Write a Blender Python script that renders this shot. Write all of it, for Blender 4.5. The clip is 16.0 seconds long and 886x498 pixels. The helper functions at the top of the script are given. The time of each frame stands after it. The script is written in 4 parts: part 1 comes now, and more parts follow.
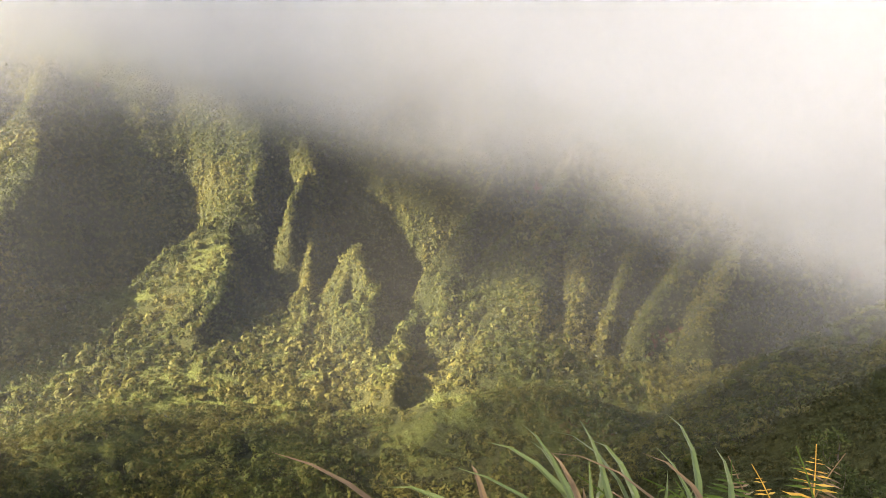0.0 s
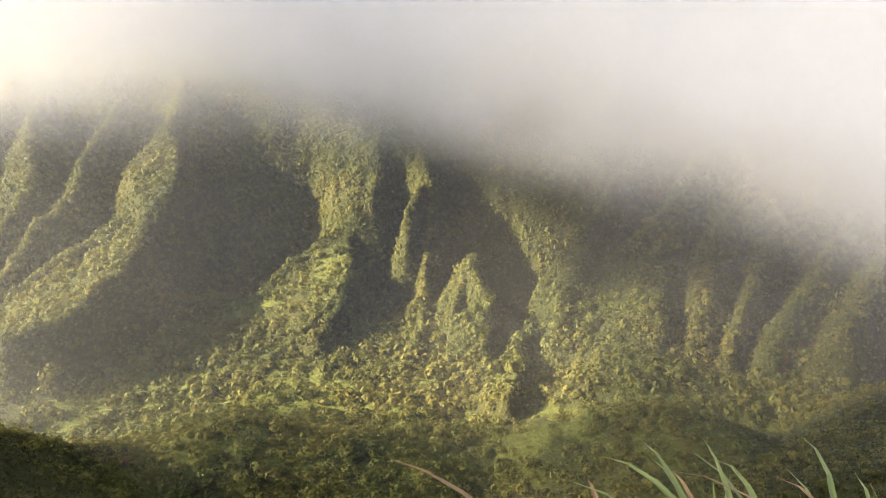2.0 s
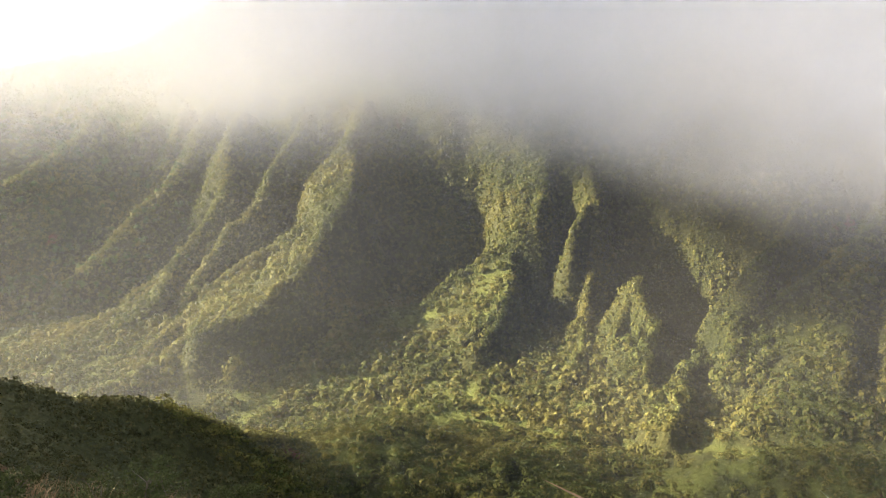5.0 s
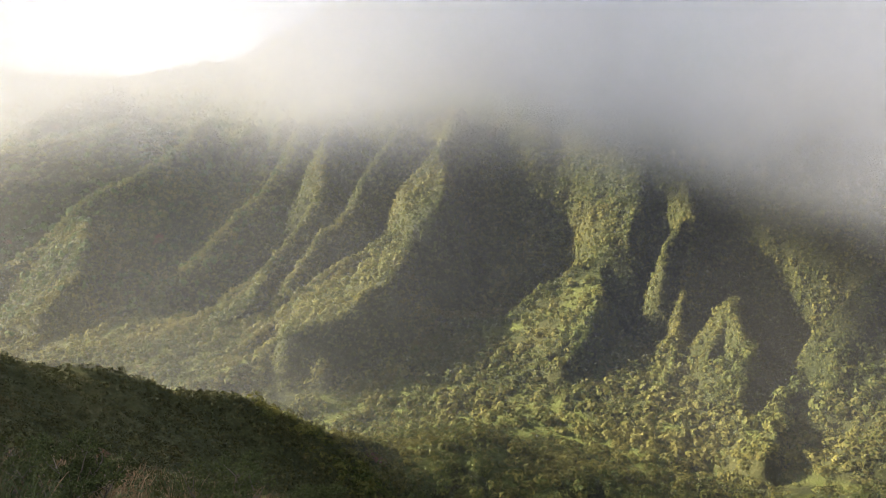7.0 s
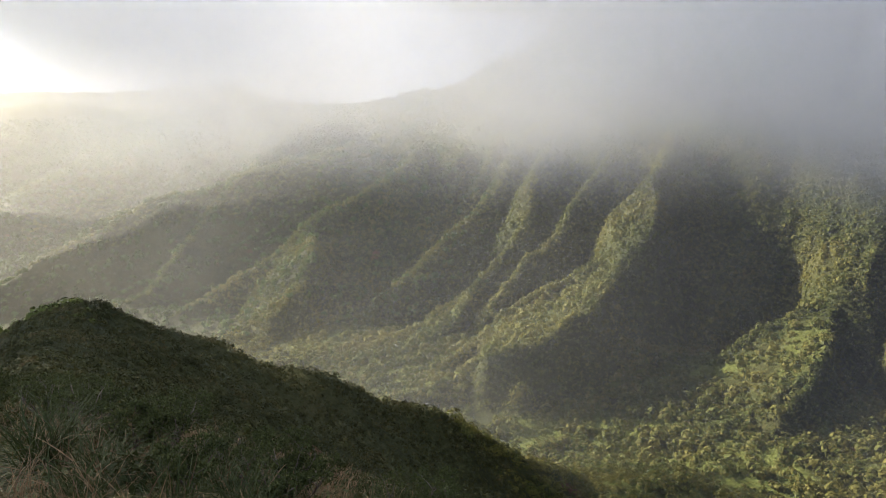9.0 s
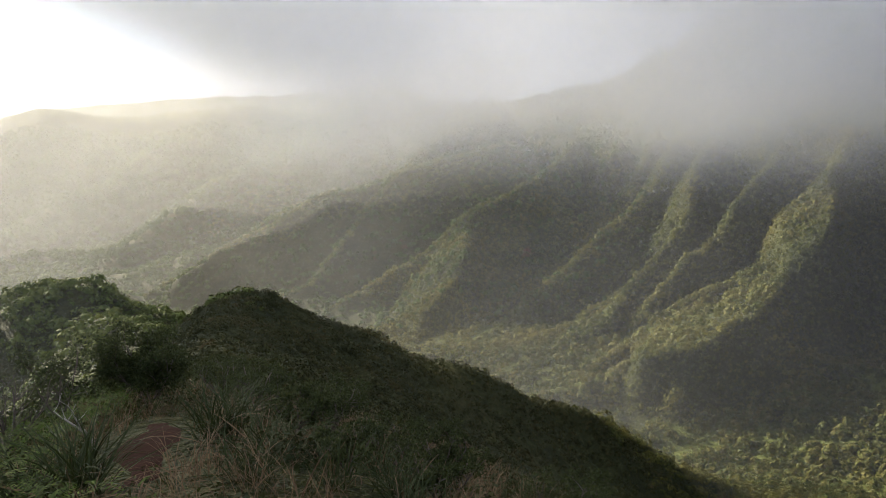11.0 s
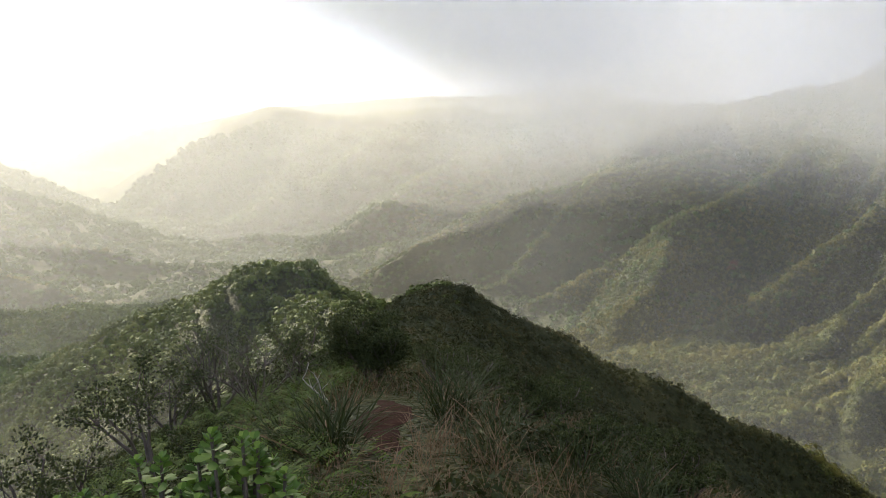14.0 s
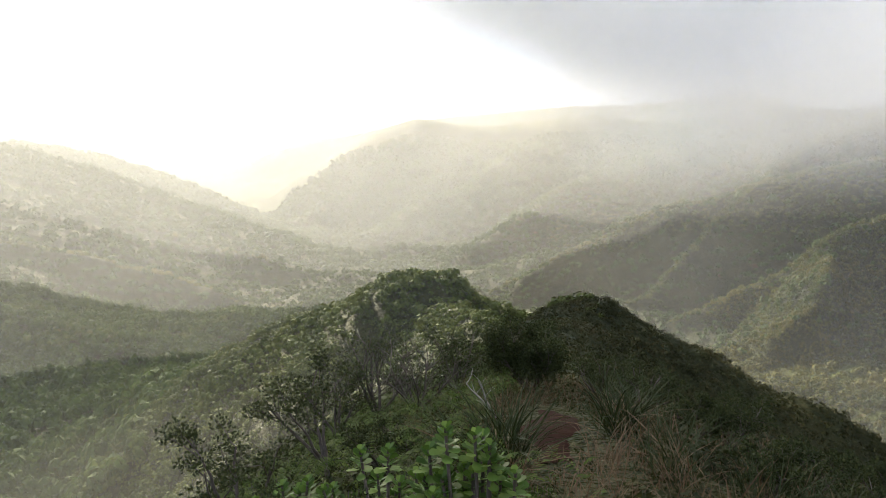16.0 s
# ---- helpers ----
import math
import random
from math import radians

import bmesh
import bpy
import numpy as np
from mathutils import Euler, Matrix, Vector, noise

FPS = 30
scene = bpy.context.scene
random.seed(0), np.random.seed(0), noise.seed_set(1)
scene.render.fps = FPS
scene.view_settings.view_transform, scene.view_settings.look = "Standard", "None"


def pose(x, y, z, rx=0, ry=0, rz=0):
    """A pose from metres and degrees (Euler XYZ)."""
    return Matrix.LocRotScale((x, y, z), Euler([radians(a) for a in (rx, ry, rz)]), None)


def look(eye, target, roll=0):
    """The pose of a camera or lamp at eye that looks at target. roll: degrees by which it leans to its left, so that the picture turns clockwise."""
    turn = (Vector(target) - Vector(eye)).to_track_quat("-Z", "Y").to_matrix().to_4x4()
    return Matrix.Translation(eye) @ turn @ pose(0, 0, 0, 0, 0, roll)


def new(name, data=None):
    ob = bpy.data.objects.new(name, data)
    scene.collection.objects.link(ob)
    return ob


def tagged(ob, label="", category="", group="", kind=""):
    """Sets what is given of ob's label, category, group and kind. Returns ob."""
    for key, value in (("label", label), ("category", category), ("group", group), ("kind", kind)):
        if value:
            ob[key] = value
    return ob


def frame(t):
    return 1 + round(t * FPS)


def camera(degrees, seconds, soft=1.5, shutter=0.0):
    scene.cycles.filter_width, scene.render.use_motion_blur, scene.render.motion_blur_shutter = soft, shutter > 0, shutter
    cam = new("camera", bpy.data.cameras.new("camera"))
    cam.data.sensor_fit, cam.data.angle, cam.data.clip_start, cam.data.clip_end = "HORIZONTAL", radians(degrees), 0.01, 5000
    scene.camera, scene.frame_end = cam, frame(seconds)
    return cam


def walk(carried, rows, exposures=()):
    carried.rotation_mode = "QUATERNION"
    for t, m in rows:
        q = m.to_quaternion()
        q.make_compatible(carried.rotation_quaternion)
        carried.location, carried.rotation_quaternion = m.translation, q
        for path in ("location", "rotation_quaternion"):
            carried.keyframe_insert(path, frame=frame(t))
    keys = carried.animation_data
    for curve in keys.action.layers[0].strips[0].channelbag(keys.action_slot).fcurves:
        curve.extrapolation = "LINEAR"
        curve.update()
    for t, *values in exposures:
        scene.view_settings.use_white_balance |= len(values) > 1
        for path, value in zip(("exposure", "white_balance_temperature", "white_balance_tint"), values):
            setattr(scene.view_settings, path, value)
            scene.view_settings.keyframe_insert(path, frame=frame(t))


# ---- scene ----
cam = camera(61.51, 16.0, soft=0.7)
PATH = [
    (0, pose(0.000, 0.000, 300.000, 75.47, -3.03, 0.00)),
    (0.5, pose(0.000, 0.000, 300.000, 75.40, -1.73, 2.29)),
    (1, pose(0.000, 0.000, 300.000, 75.17, -1.36, 4.27)),
    (1.5, pose(0.000, 0.000, 300.000, 75.49, -1.03, 6.14)),
    (2, pose(0.000, 0.000, 300.000, 75.93, -0.90, 8.55)),
    (2.5, pose(0.000, 0.000, 300.000, 75.94, -0.83, 10.06)),
    (3, pose(0.000, 0.000, 300.000, 76.38, -0.81, 12.38)),
    (3.5, pose(0.000, 0.000, 300.000, 77.13, -0.92, 14.82)),
    (4, pose(0.000, 0.000, 300.000, 76.99, -0.80, 17.21)),
    (4.5, pose(0.000, 0.000, 300.000, 77.25, -0.50, 19.44)),
    (5, pose(0.000, 0.000, 300.000, 77.07, -0.60, 21.33)),
    (7.5, pose(0.000, 0.000, 300.000, 78.45, -1.30, 31.59)),
    (8, pose(0.000, 0.000, 300.000, 79.15, -1.62, 36.12)),
    (8.5, pose(0.000, 0.000, 300.000, 79.27, -1.39, 41.49)),
    (9, pose(0.000, 0.000, 300.000, 79.45, -0.81, 44.34)),
    (11.5, pose(-0.022, -0.035, 299.995, 79.10, 0.39, 58.40)),
    (12, pose(-0.058, -0.109, 299.996, 79.11, 0.32, 60.56)),
    (12.5, pose(-0.089, -0.190, 299.984, 79.18, 0.45, 63.34)),
    (13, pose(-0.120, -0.264, 299.972, 79.09, 0.54, 65.62)),
    (13.5, pose(-0.153, -0.347, 299.959, 79.24, 0.24, 67.80)),
    (14, pose(-0.185, -0.431, 299.949, 79.28, -0.27, 71.18)),
    (14.5, pose(-0.217, -0.505, 299.942, 79.28, -0.29, 74.65)),
    (15, pose(-0.242, -0.574, 299.930, 79.43, -0.27, 76.45)),
    (15.5, pose(-0.266, -0.654, 299.914, 79.98, 0.22, 79.19)),
    (16, pose(-0.298, -0.728, 299.896, 80.15, 0.77, 81.93)),
]
walk(cam, PATH, [(0, 2.9, 6600, 11), (3, 2.9, 6550, 11), (5, 2.75, 6350, 11), (7.5, 2.4, 6000, 11), (9, 2.1, 5850, 10), (11.5, 1.75, 5800, 10), (12.2, 1.8, 5800, 10), (13.2, 1.95, 5750, 9), (16, 1.95, 5750, 9)])

# ---- sky and sun ----
scene.cycles.transparent_max_bounces = 28
SUN_AZ, SUN_EL = 104.0, 23.0        # degrees left of +y, degrees up


def bearing(az, el=0.0):
    a, e = radians(az), radians(el)
    return Vector((-math.sin(a) * math.cos(e), math.cos(a) * math.cos(e), math.sin(e)))


sun = new("sun", bpy.data.lights.new("sun", "SUN"))
sun.data.energy, sun.data.angle, sun.data.color = 5.0, radians(0.6), (1.0, 0.83, 0.55)
sun.matrix_world = look(bearing(SUN_AZ, SUN_EL) * 1000, (0, 0, 0))


class Nodes:
    """Short hand for building a node tree."""

    def __init__(self, tree):
        self.tree = tree
        tree.nodes.clear()

    def add(self, kind, **settings):
        node = self.tree.nodes.new(kind)
        inputs = settings.pop("inputs", {})
        for key, value in settings.items():
            setattr(node, key, value)
        for key, value in inputs.items():
            if isinstance(value, bpy.types.NodeSocket):
                self.tree.links.new(value, node.inputs[key])
            else:
                node.inputs[key].default_value = value
        return node

    def math(self, op, a, b=0.0, clamp=False):
        return self.add("ShaderNodeMath", operation=op, use_clamp=clamp, inputs={0: a, 1: b}).outputs[0]

    def span(self, value, lo, hi, to_lo=0.0, to_hi=1.0, smooth=True):
        return self.add("ShaderNodeMapRange", interpolation_type="SMOOTHSTEP" if smooth else "LINEAR",
                        inputs={0: value, 1: lo, 2: hi, 3: to_lo, 4: to_hi}).outputs[0]

    def noise(self, scale, detail=4.0, rough=0.55, vector=None, warp=0.0):
        ins = {"Scale": scale, "Detail": detail, "Roughness": rough, "Distortion": warp}
        if vector is not None:
            ins["Vector"] = vector
        return self.add("ShaderNodeTexNoise", inputs=ins).outputs[0]

    def ramp(self, value, stops):
        node = self.add("ShaderNodeValToRGB", inputs={0: value})
        el = node.color_ramp.elements
        while len(el) < len(stops):
            el.new(0.5)
        for e, (p, c) in zip(el, stops):
            e.position, e.color = p, (*c, 1)
        return node.outputs[0]

    def mix(self, f, a, b, blend="MIX"):
        node = self.add("ShaderNodeMix", data_type="RGBA", blend_type=blend)
        for k, v in ((0, f), (6, a), (7, b)):
            if isinstance(v, bpy.types.NodeSocket):
                self.tree.links.new(v, node.inputs[k])
            else:
                node.inputs[k].default_value = v if k == 0 else (*v, 1)
        return node.outputs[2]


# Broken overcast: clear sky behind, a cloud deck that is brightest round the sun.
world = bpy.data.worlds.new("overcast_sky")
scene.world = world
world.use_nodes = True
n = Nodes(world.node_tree)
sky = n.add("ShaderNodeTexSky", sky_type="NISHITA", sun_disc=False, sun_elevation=radians(SUN_EL),
            sun_rotation=radians(-SUN_AZ))
way = n.add("ShaderNodeTexCoord").outputs["Generated"]
toward = n.add("ShaderNodeVectorMath", operation="DOT_PRODUCT", inputs={0: way, 1: bearing(SUN_AZ, SUN_EL)}).outputs["Value"]
wide = n.math("POWER", n.math("MAXIMUM", toward, 0.0), 4.0)
tight = n.math("POWER", n.math("MAXIMUM", toward, 0.0), 30.0)
puffs = n.noise(2.2, 6.0, 0.55, way, 0.3)
deck = n.mix(n.span(puffs, 0.35, 0.7), (0.245, 0.258, 0.308), (0.325, 0.338, 0.390))
glow = n.mix(1.0, deck, n.mix(wide, (0, 0, 0), (0.30, 0.28, 0.24)), "ADD")
glow = n.mix(1.0, glow, n.mix(tight, (0, 0, 0), (2.0, 1.75, 1.35)), "ADD")
cover = n.add("ShaderNodeBackground", inputs={0: glow, 1: 0.7}).outputs[0]
clear = n.add("ShaderNodeBackground", inputs={0: sky.outputs[0], 1: 0.07}).outputs[0]
both = n.add("ShaderNodeMixShader", inputs={0: 0.92, 1: clear, 2: cover}).outputs[0]
n.add("ShaderNodeOutputWorld", inputs={0: both})

# ---- materials ----


def material(name):
    m = bpy.data.materials.new(name)
    m.use_nodes = True
    return m, Nodes(m.node_tree)


def foliage(name, stops, scale=0.02, glow=0.25, rough=0.6, fine=1.5, bump=0.4, reach=0.5):
    """Leaves: colour varies over the slope, from clump to clump and in the grain; some light passes through."""
    m, n = material(name)
    place = n.add("ShaderNodeNewGeometry").outputs["Position"]
    isle = n.add("ShaderNodeNewGeometry").outputs["Random Per Island"]
    broad = n.noise(scale, 5.0, 0.6, place)
    grain = n.noise(fine, 4.0, 0.65, place)
    f = n.math("ADD", n.math("MULTIPLY", broad, 0.9), n.math("MULTIPLY", isle, 0.12))
    f = n.math("ADD", f, n.math("MULTIPLY", n.math("SUBTRACT", grain, 0.5), reach))
    f = n.math("ADD", f, n.math("MULTIPLY", n.math("SUBTRACT", n.noise(fine * 0.24, 3.0, 0.6, place), 0.5), 0.7))
    colour = n.ramp(f, stops)
    nb = n.add("ShaderNodeBump", inputs={"Strength": bump, "Distance": 0.6 / fine, "Height": grain}).outputs[0]
    body = n.add("ShaderNodeBsdfPrincipled", inputs={"Base Color": colour, "Roughness": rough, "Normal": nb,
                                                    "Specular IOR Level": 0.1}).outputs[0]
    lit = n.add("ShaderNodeBsdfTranslucent", inputs={"Color": colour}).outputs[0]
    out = n.add("ShaderNodeMixShader", inputs={0: glow, 1: body, 2: lit}).outputs[0]
    n.add("ShaderNodeOutputMaterial", inputs={0: out})
    return m


FAR_LEAVES = foliage("distant_leaves", [(0.25, (0.030, 0.050, 0.016)), (0.55, (0.062, 0.092, 0.026)), (0.85, (0.115, 0.135, 0.038))], 0.006, 0.2, 0.8, 0.3, 0.4, 0.4)
FOREST = foliage("forest_leaves", [(0.25, (0.036, 0.052, 0.016)), (0.45, (0.080, 0.092, 0.024)),
                                   (0.62, (0.132, 0.124, 0.036)), (0.80, (0.175, 0.165, 0.042)), (0.95, (0.21, 0.15, 0.07))], 0.012,
                 fine=0.8, bump=0.9, reach=0.7, glow=0.35)


def plain(name, stops, fine=8.0, rough=0.6, glow=0.0, bump=0.3, gloss=0.3):
    """Bark, soil, blades: mottled by grain and from piece to piece."""
    m, n = material(name)
    place = n.add("ShaderNodeNewGeometry").outputs["Position"]
    isle = n.add("ShaderNodeNewGeometry").outputs["Random Per Island"]
    grain = n.noise(fine, 5.0, 0.6, place)
    f = n.math("ADD", n.math("MULTIPLY", grain, 0.6), n.math("MULTIPLY", isle, 0.4))
    colour = n.ramp(f, stops)
    nb = n.add("ShaderNodeBump", inputs={"Strength": bump, "Distance": 0.2 / fine, "Height": grain}).outputs[0]
    out = n.add("ShaderNodeBsdfPrincipled", inputs={"Base Color": colour, "Roughness": rough, "Normal": nb,
                                                   "Specular IOR Level": gloss}).outputs[0]
    if glow:
        lit = n.add("ShaderNodeBsdfTranslucent", inputs={"Color": colour}).outputs[0]
        out = n.add("ShaderNodeMixShader", inputs={0: glow, 1: out, 2: lit}).outputs[0]
    n.add("ShaderNodeOutputMaterial", inputs={0: out})
    return m


SHRUB = foliage("shrub_leaves", [(0.25, (0.022, 0.028, 0.011)), (0.5, (0.048, 0.052, 0.019)), (0.72, (0.088, 0.078, 0.032)),
                                 (0.92, (0.12, 0.082, 0.042))], 0.15, fine=3.0, bump=0.3)
KNOLL = foliage("knoll_leaves", [(0.25, (0.040, 0.056, 0.016)), (0.5, (0.078, 0.100, 0.026)), (0.8, (0.125, 0.140, 0.036))], 0.05, 0.12, 0.8, 1.2, 0.5, 0.3)
BRUSH = foliage("underbrush_leaves", [(0.25, (0.016, 0.022, 0.007)), (0.5, (0.036, 0.044, 0.013)), (0.72, (0.075, 0.072, 0.024)),
                                    (0.92, (0.11, 0.075, 0.036))], 0.3, fine=4.0, bump=0.3)
OHIA = plain("dark_leathery_leaves", [(0.25, (0.022, 0.032, 0.011)), (0.6, (0.052, 0.064, 0.020)), (0.85, (0.11, 0.11, 0.038))], 6, 0.6, 0.2, 0.1, 0.1)
FLESHY = plain("fleshy_green_leaves", [(0.2, (0.045, 0.085, 0.014)), (0.55, (0.10, 0.175, 0.028)), (0.85, (0.21, 0.29, 0.055))], 5, 0.5, 0.3, 0.1, 0.15)
SEDGE = plain("sedge_blades", [(0.2, (0.014, 0.022, 0.006)), (0.6, (0.036, 0.048, 0.014)), (0.85, (0.13, 0.125, 0.05))], 4, 0.5, 0.15, 0.05, 0.12)
STRAP = plain("strap_blades", [(0.2, (0.040, 0.062, 0.014)), (0.6, (0.10, 0.135, 0.030)), (0.85, (0.22, 0.23, 0.07))], 4, 0.35, 0.25, 0.05, 0.5)
DRY = plain("dry_grass", [(0.2, (0.07, 0.042, 0.022)), (0.55, (0.155, 0.10, 0.052)), (0.85, (0.29, 0.22, 0.125))], 6, 0.7, 0.2, 0.1)
FERN = plain("fern_fronds", [(0.2, (0.022, 0.040, 0.007)), (0.55, (0.062, 0.095, 0.015)), (0.85, (0.15, 0.175, 0.032))], 3, 0.65, 0.3, 0.1, 0.08)
GOLD = plain("withered_fern", [(0.2, (0.30, 0.15, 0.03)), (0.6, (0.48, 0.30, 0.05)), (0.9, (0.60, 0.42, 0.10))], 5, 0.6, 0.3, 0.1, 0.1)
BARK = plain("grey_bark", [(0.2, (0.045, 0.035, 0.028)), (0.55, (0.10, 0.082, 0.066)), (0.85, (0.19, 0.165, 0.14))], 14, 0.85, 0, 0.6)
BLEACHED = plain("bleached_wood", [(0.2, (0.20, 0.18, 0.155)), (0.6, (0.36, 0.33, 0.29)), (0.9, (0.50, 0.47, 0.42))], 14, 0.8, 0, 0.5)
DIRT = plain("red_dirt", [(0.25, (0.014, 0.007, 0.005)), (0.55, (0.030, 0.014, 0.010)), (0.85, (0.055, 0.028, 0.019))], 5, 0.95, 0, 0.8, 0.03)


def ground_material():
    m, n = material("mountain_ground")
    place = n.add("ShaderNodeNewGeometry").outputs["Position"]
    broad = n.noise(0.012, 6.0, 0.6, place)
    grain = n.noise(0.35, 6.0, 0.7, place)
    fine = n.noise(9.0, 5.0, 0.7, place)
    f = n.math("ADD", n.math("MULTIPLY", broad, 0.55), n.math("MULTIPLY", grain, 0.5))
    f = n.math("ADD", f, n.math("MULTIPLY", n.math("SUBTRACT", fine, 0.42), 0.55))
    green = n.ramp(f, [(0.4, (0.010, 0.014, 0.005)), (0.54, (0.030, 0.038, 0.011)), (0.7, (0.066, 0.064, 0.021))])
    lie = n.add("ShaderNodeSeparateXYZ", inputs={0: n.add("ShaderNodeNewGeometry").outputs["Normal"]}).outputs[2]
    low = n.span(n.add("ShaderNodeSeparateXYZ", inputs={0: place}).outputs[2], 80, 150, 1.0, 0.0)
    meadow = n.math("MULTIPLY", n.math("MULTIPLY", n.math("MULTIPLY", n.span(lie, 0.8, 0.95), low), n.span(n.add("ShaderNodeSeparateXYZ", inputs={0: place}).outputs[0], -780, -620)), n.span(n.noise(0.018, 5.0, 0.6, place), 0.42, 0.56))
    green = n.mix(n.math("MULTIPLY", meadow, 0.8), green, (0.105, 0.125, 0.030))
    scar = n.noise(0.02, 5.0, 0.6, n.add("ShaderNodeVectorMath", operation="ADD", inputs={0: place, 1: (310.0, 50.0, 9.0)}).outputs[0])
    colour = n.mix(n.span(scar, 0.66, 0.74), green, (0.12, 0.055, 0.032))
    nb = n.add("ShaderNodeBump", inputs={"Strength": 1.0, "Distance": 4.0, "Height": grain}).outputs[0]
    body = n.add("ShaderNodeBsdfPrincipled", inputs={"Base Color": colour, "Roughness": 0.85, "Normal": nb,
                                                    "Specular IOR Level": 0.15}).outputs[0]
    n.add("ShaderNodeOutputMaterial", inputs={0: body})
    return m


GROUND = ground_material()


def fade_bearing(n, az, loose, ragged, a, b, up):
    v = n.math("ADD", az, n.math("MULTIPLY", loose, ragged))
    return n.span(v, a, b, 0.0 if up else 1.0, 1.0 if up else 0.0)


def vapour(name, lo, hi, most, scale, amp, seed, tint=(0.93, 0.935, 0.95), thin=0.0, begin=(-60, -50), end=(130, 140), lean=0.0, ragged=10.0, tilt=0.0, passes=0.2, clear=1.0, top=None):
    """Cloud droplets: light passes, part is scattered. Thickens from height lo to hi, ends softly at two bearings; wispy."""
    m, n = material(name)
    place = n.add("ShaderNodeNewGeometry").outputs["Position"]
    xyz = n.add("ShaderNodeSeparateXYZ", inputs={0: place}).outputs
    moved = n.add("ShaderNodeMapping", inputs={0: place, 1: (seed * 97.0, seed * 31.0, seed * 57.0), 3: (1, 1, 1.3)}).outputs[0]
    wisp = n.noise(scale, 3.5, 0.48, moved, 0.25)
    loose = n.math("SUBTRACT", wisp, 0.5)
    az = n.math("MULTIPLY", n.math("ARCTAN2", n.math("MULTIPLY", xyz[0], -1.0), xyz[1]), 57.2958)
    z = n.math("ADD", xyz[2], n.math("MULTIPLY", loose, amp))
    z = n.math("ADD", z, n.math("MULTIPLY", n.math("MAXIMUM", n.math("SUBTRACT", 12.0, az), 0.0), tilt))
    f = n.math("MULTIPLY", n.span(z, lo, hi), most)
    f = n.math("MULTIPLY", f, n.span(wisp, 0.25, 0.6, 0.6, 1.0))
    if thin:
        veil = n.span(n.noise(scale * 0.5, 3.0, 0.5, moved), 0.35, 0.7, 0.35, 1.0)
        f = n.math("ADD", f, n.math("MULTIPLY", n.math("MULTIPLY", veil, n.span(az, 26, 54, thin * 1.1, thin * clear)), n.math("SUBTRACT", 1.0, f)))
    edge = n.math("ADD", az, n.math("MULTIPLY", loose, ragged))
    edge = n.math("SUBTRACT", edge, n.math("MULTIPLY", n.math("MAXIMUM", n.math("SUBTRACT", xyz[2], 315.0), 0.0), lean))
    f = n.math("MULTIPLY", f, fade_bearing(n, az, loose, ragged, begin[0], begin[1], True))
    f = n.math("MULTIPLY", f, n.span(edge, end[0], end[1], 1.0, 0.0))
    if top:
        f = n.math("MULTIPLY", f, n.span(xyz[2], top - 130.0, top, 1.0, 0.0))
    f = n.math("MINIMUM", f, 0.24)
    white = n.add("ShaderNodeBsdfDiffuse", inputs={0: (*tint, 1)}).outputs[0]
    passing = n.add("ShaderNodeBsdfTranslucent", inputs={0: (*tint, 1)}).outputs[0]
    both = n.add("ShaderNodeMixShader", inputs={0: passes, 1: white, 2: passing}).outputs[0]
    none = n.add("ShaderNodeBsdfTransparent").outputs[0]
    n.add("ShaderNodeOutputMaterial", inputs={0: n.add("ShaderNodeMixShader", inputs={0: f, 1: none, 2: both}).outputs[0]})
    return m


# ---- the shape of the land ----
EYE = 300.0


def P(az, r, z):
    """A place by bearing from the lookout (degrees left of +y), distance and height."""
    a = math.radians(az)
    return (-r * math.sin(a), r * math.cos(a), z)


def hashed(i, j, seed):
    h = np.sin(i * 127.1 + j * 311.7 + seed * 74.7) * 43758.5453
    return h - np.floor(h)


def value_noise(x, y, seed=0):
    i, j = np.floor(x), np.floor(y)
    u, v = x - i, y - j
    u, v = u * u * (3 - 2 * u), v * v * (3 - 2 * v)
    a, b = hashed(i, j, seed), hashed(i + 1, j, seed)
    c, d = hashed(i, j + 1, seed), hashed(i + 1, j + 1, seed)
    return (a * (1 - u) + b * u) * (1 - v) + (c * (1 - u) + d * u) * v - 0.5


def fbm(x, y, size, octaves=4, seed=0):
    total, amp = 0.0, 1.0
    for k in range(octaves):
        total = total + amp * value_noise(x / size + k * 17.3, y / size - k * 9.1, seed + k)
        size, amp = size * 0.5, amp * 0.5
    return total


RIDGES = []     # crest points, side slope to the left and right of the crest's run, rounding of the crest


def ridge(points, slope=(1.0, 1.0), rounding=5.0):
    RIDGES.append((np.array(points, float), slope, rounding))


# the main wall, its crest in the cloud
ridge([P(20, 1160, 545), P(31, 1255, 530), P(37, 1320, 430), P(42.5, 1480, 350), P(50, 1740, 308), P(58, 2150, 306)], (1.5, 1.5), 20)
ridge([P(-95, 900, 430), P(-60, 980, 500), P(-40, 1080, 530), P(-26, 1090, 545), P(-10, 1050, 550), P(0, 1040, 550), P(10, 1070, 550), P(20, 1160, 545)], (1.8, 1.8), 15)
# talus along its foot
ridge([P(-30, 640, 70), P(-12, 640, 62), P(4, 640, 64), P(18, 690, 66), P(28, 740, 66), P(38, 760, 62), P(48, 800, 50), P(58, 920, 38), P(68, 1080, 26)], (0.32, 0.32), 25)


def seen(az, el, r):
    """A place by bearing, angle over the lookout's level and distance."""
    return P(az, r, EYE + r * math.tan(math.radians(el)))


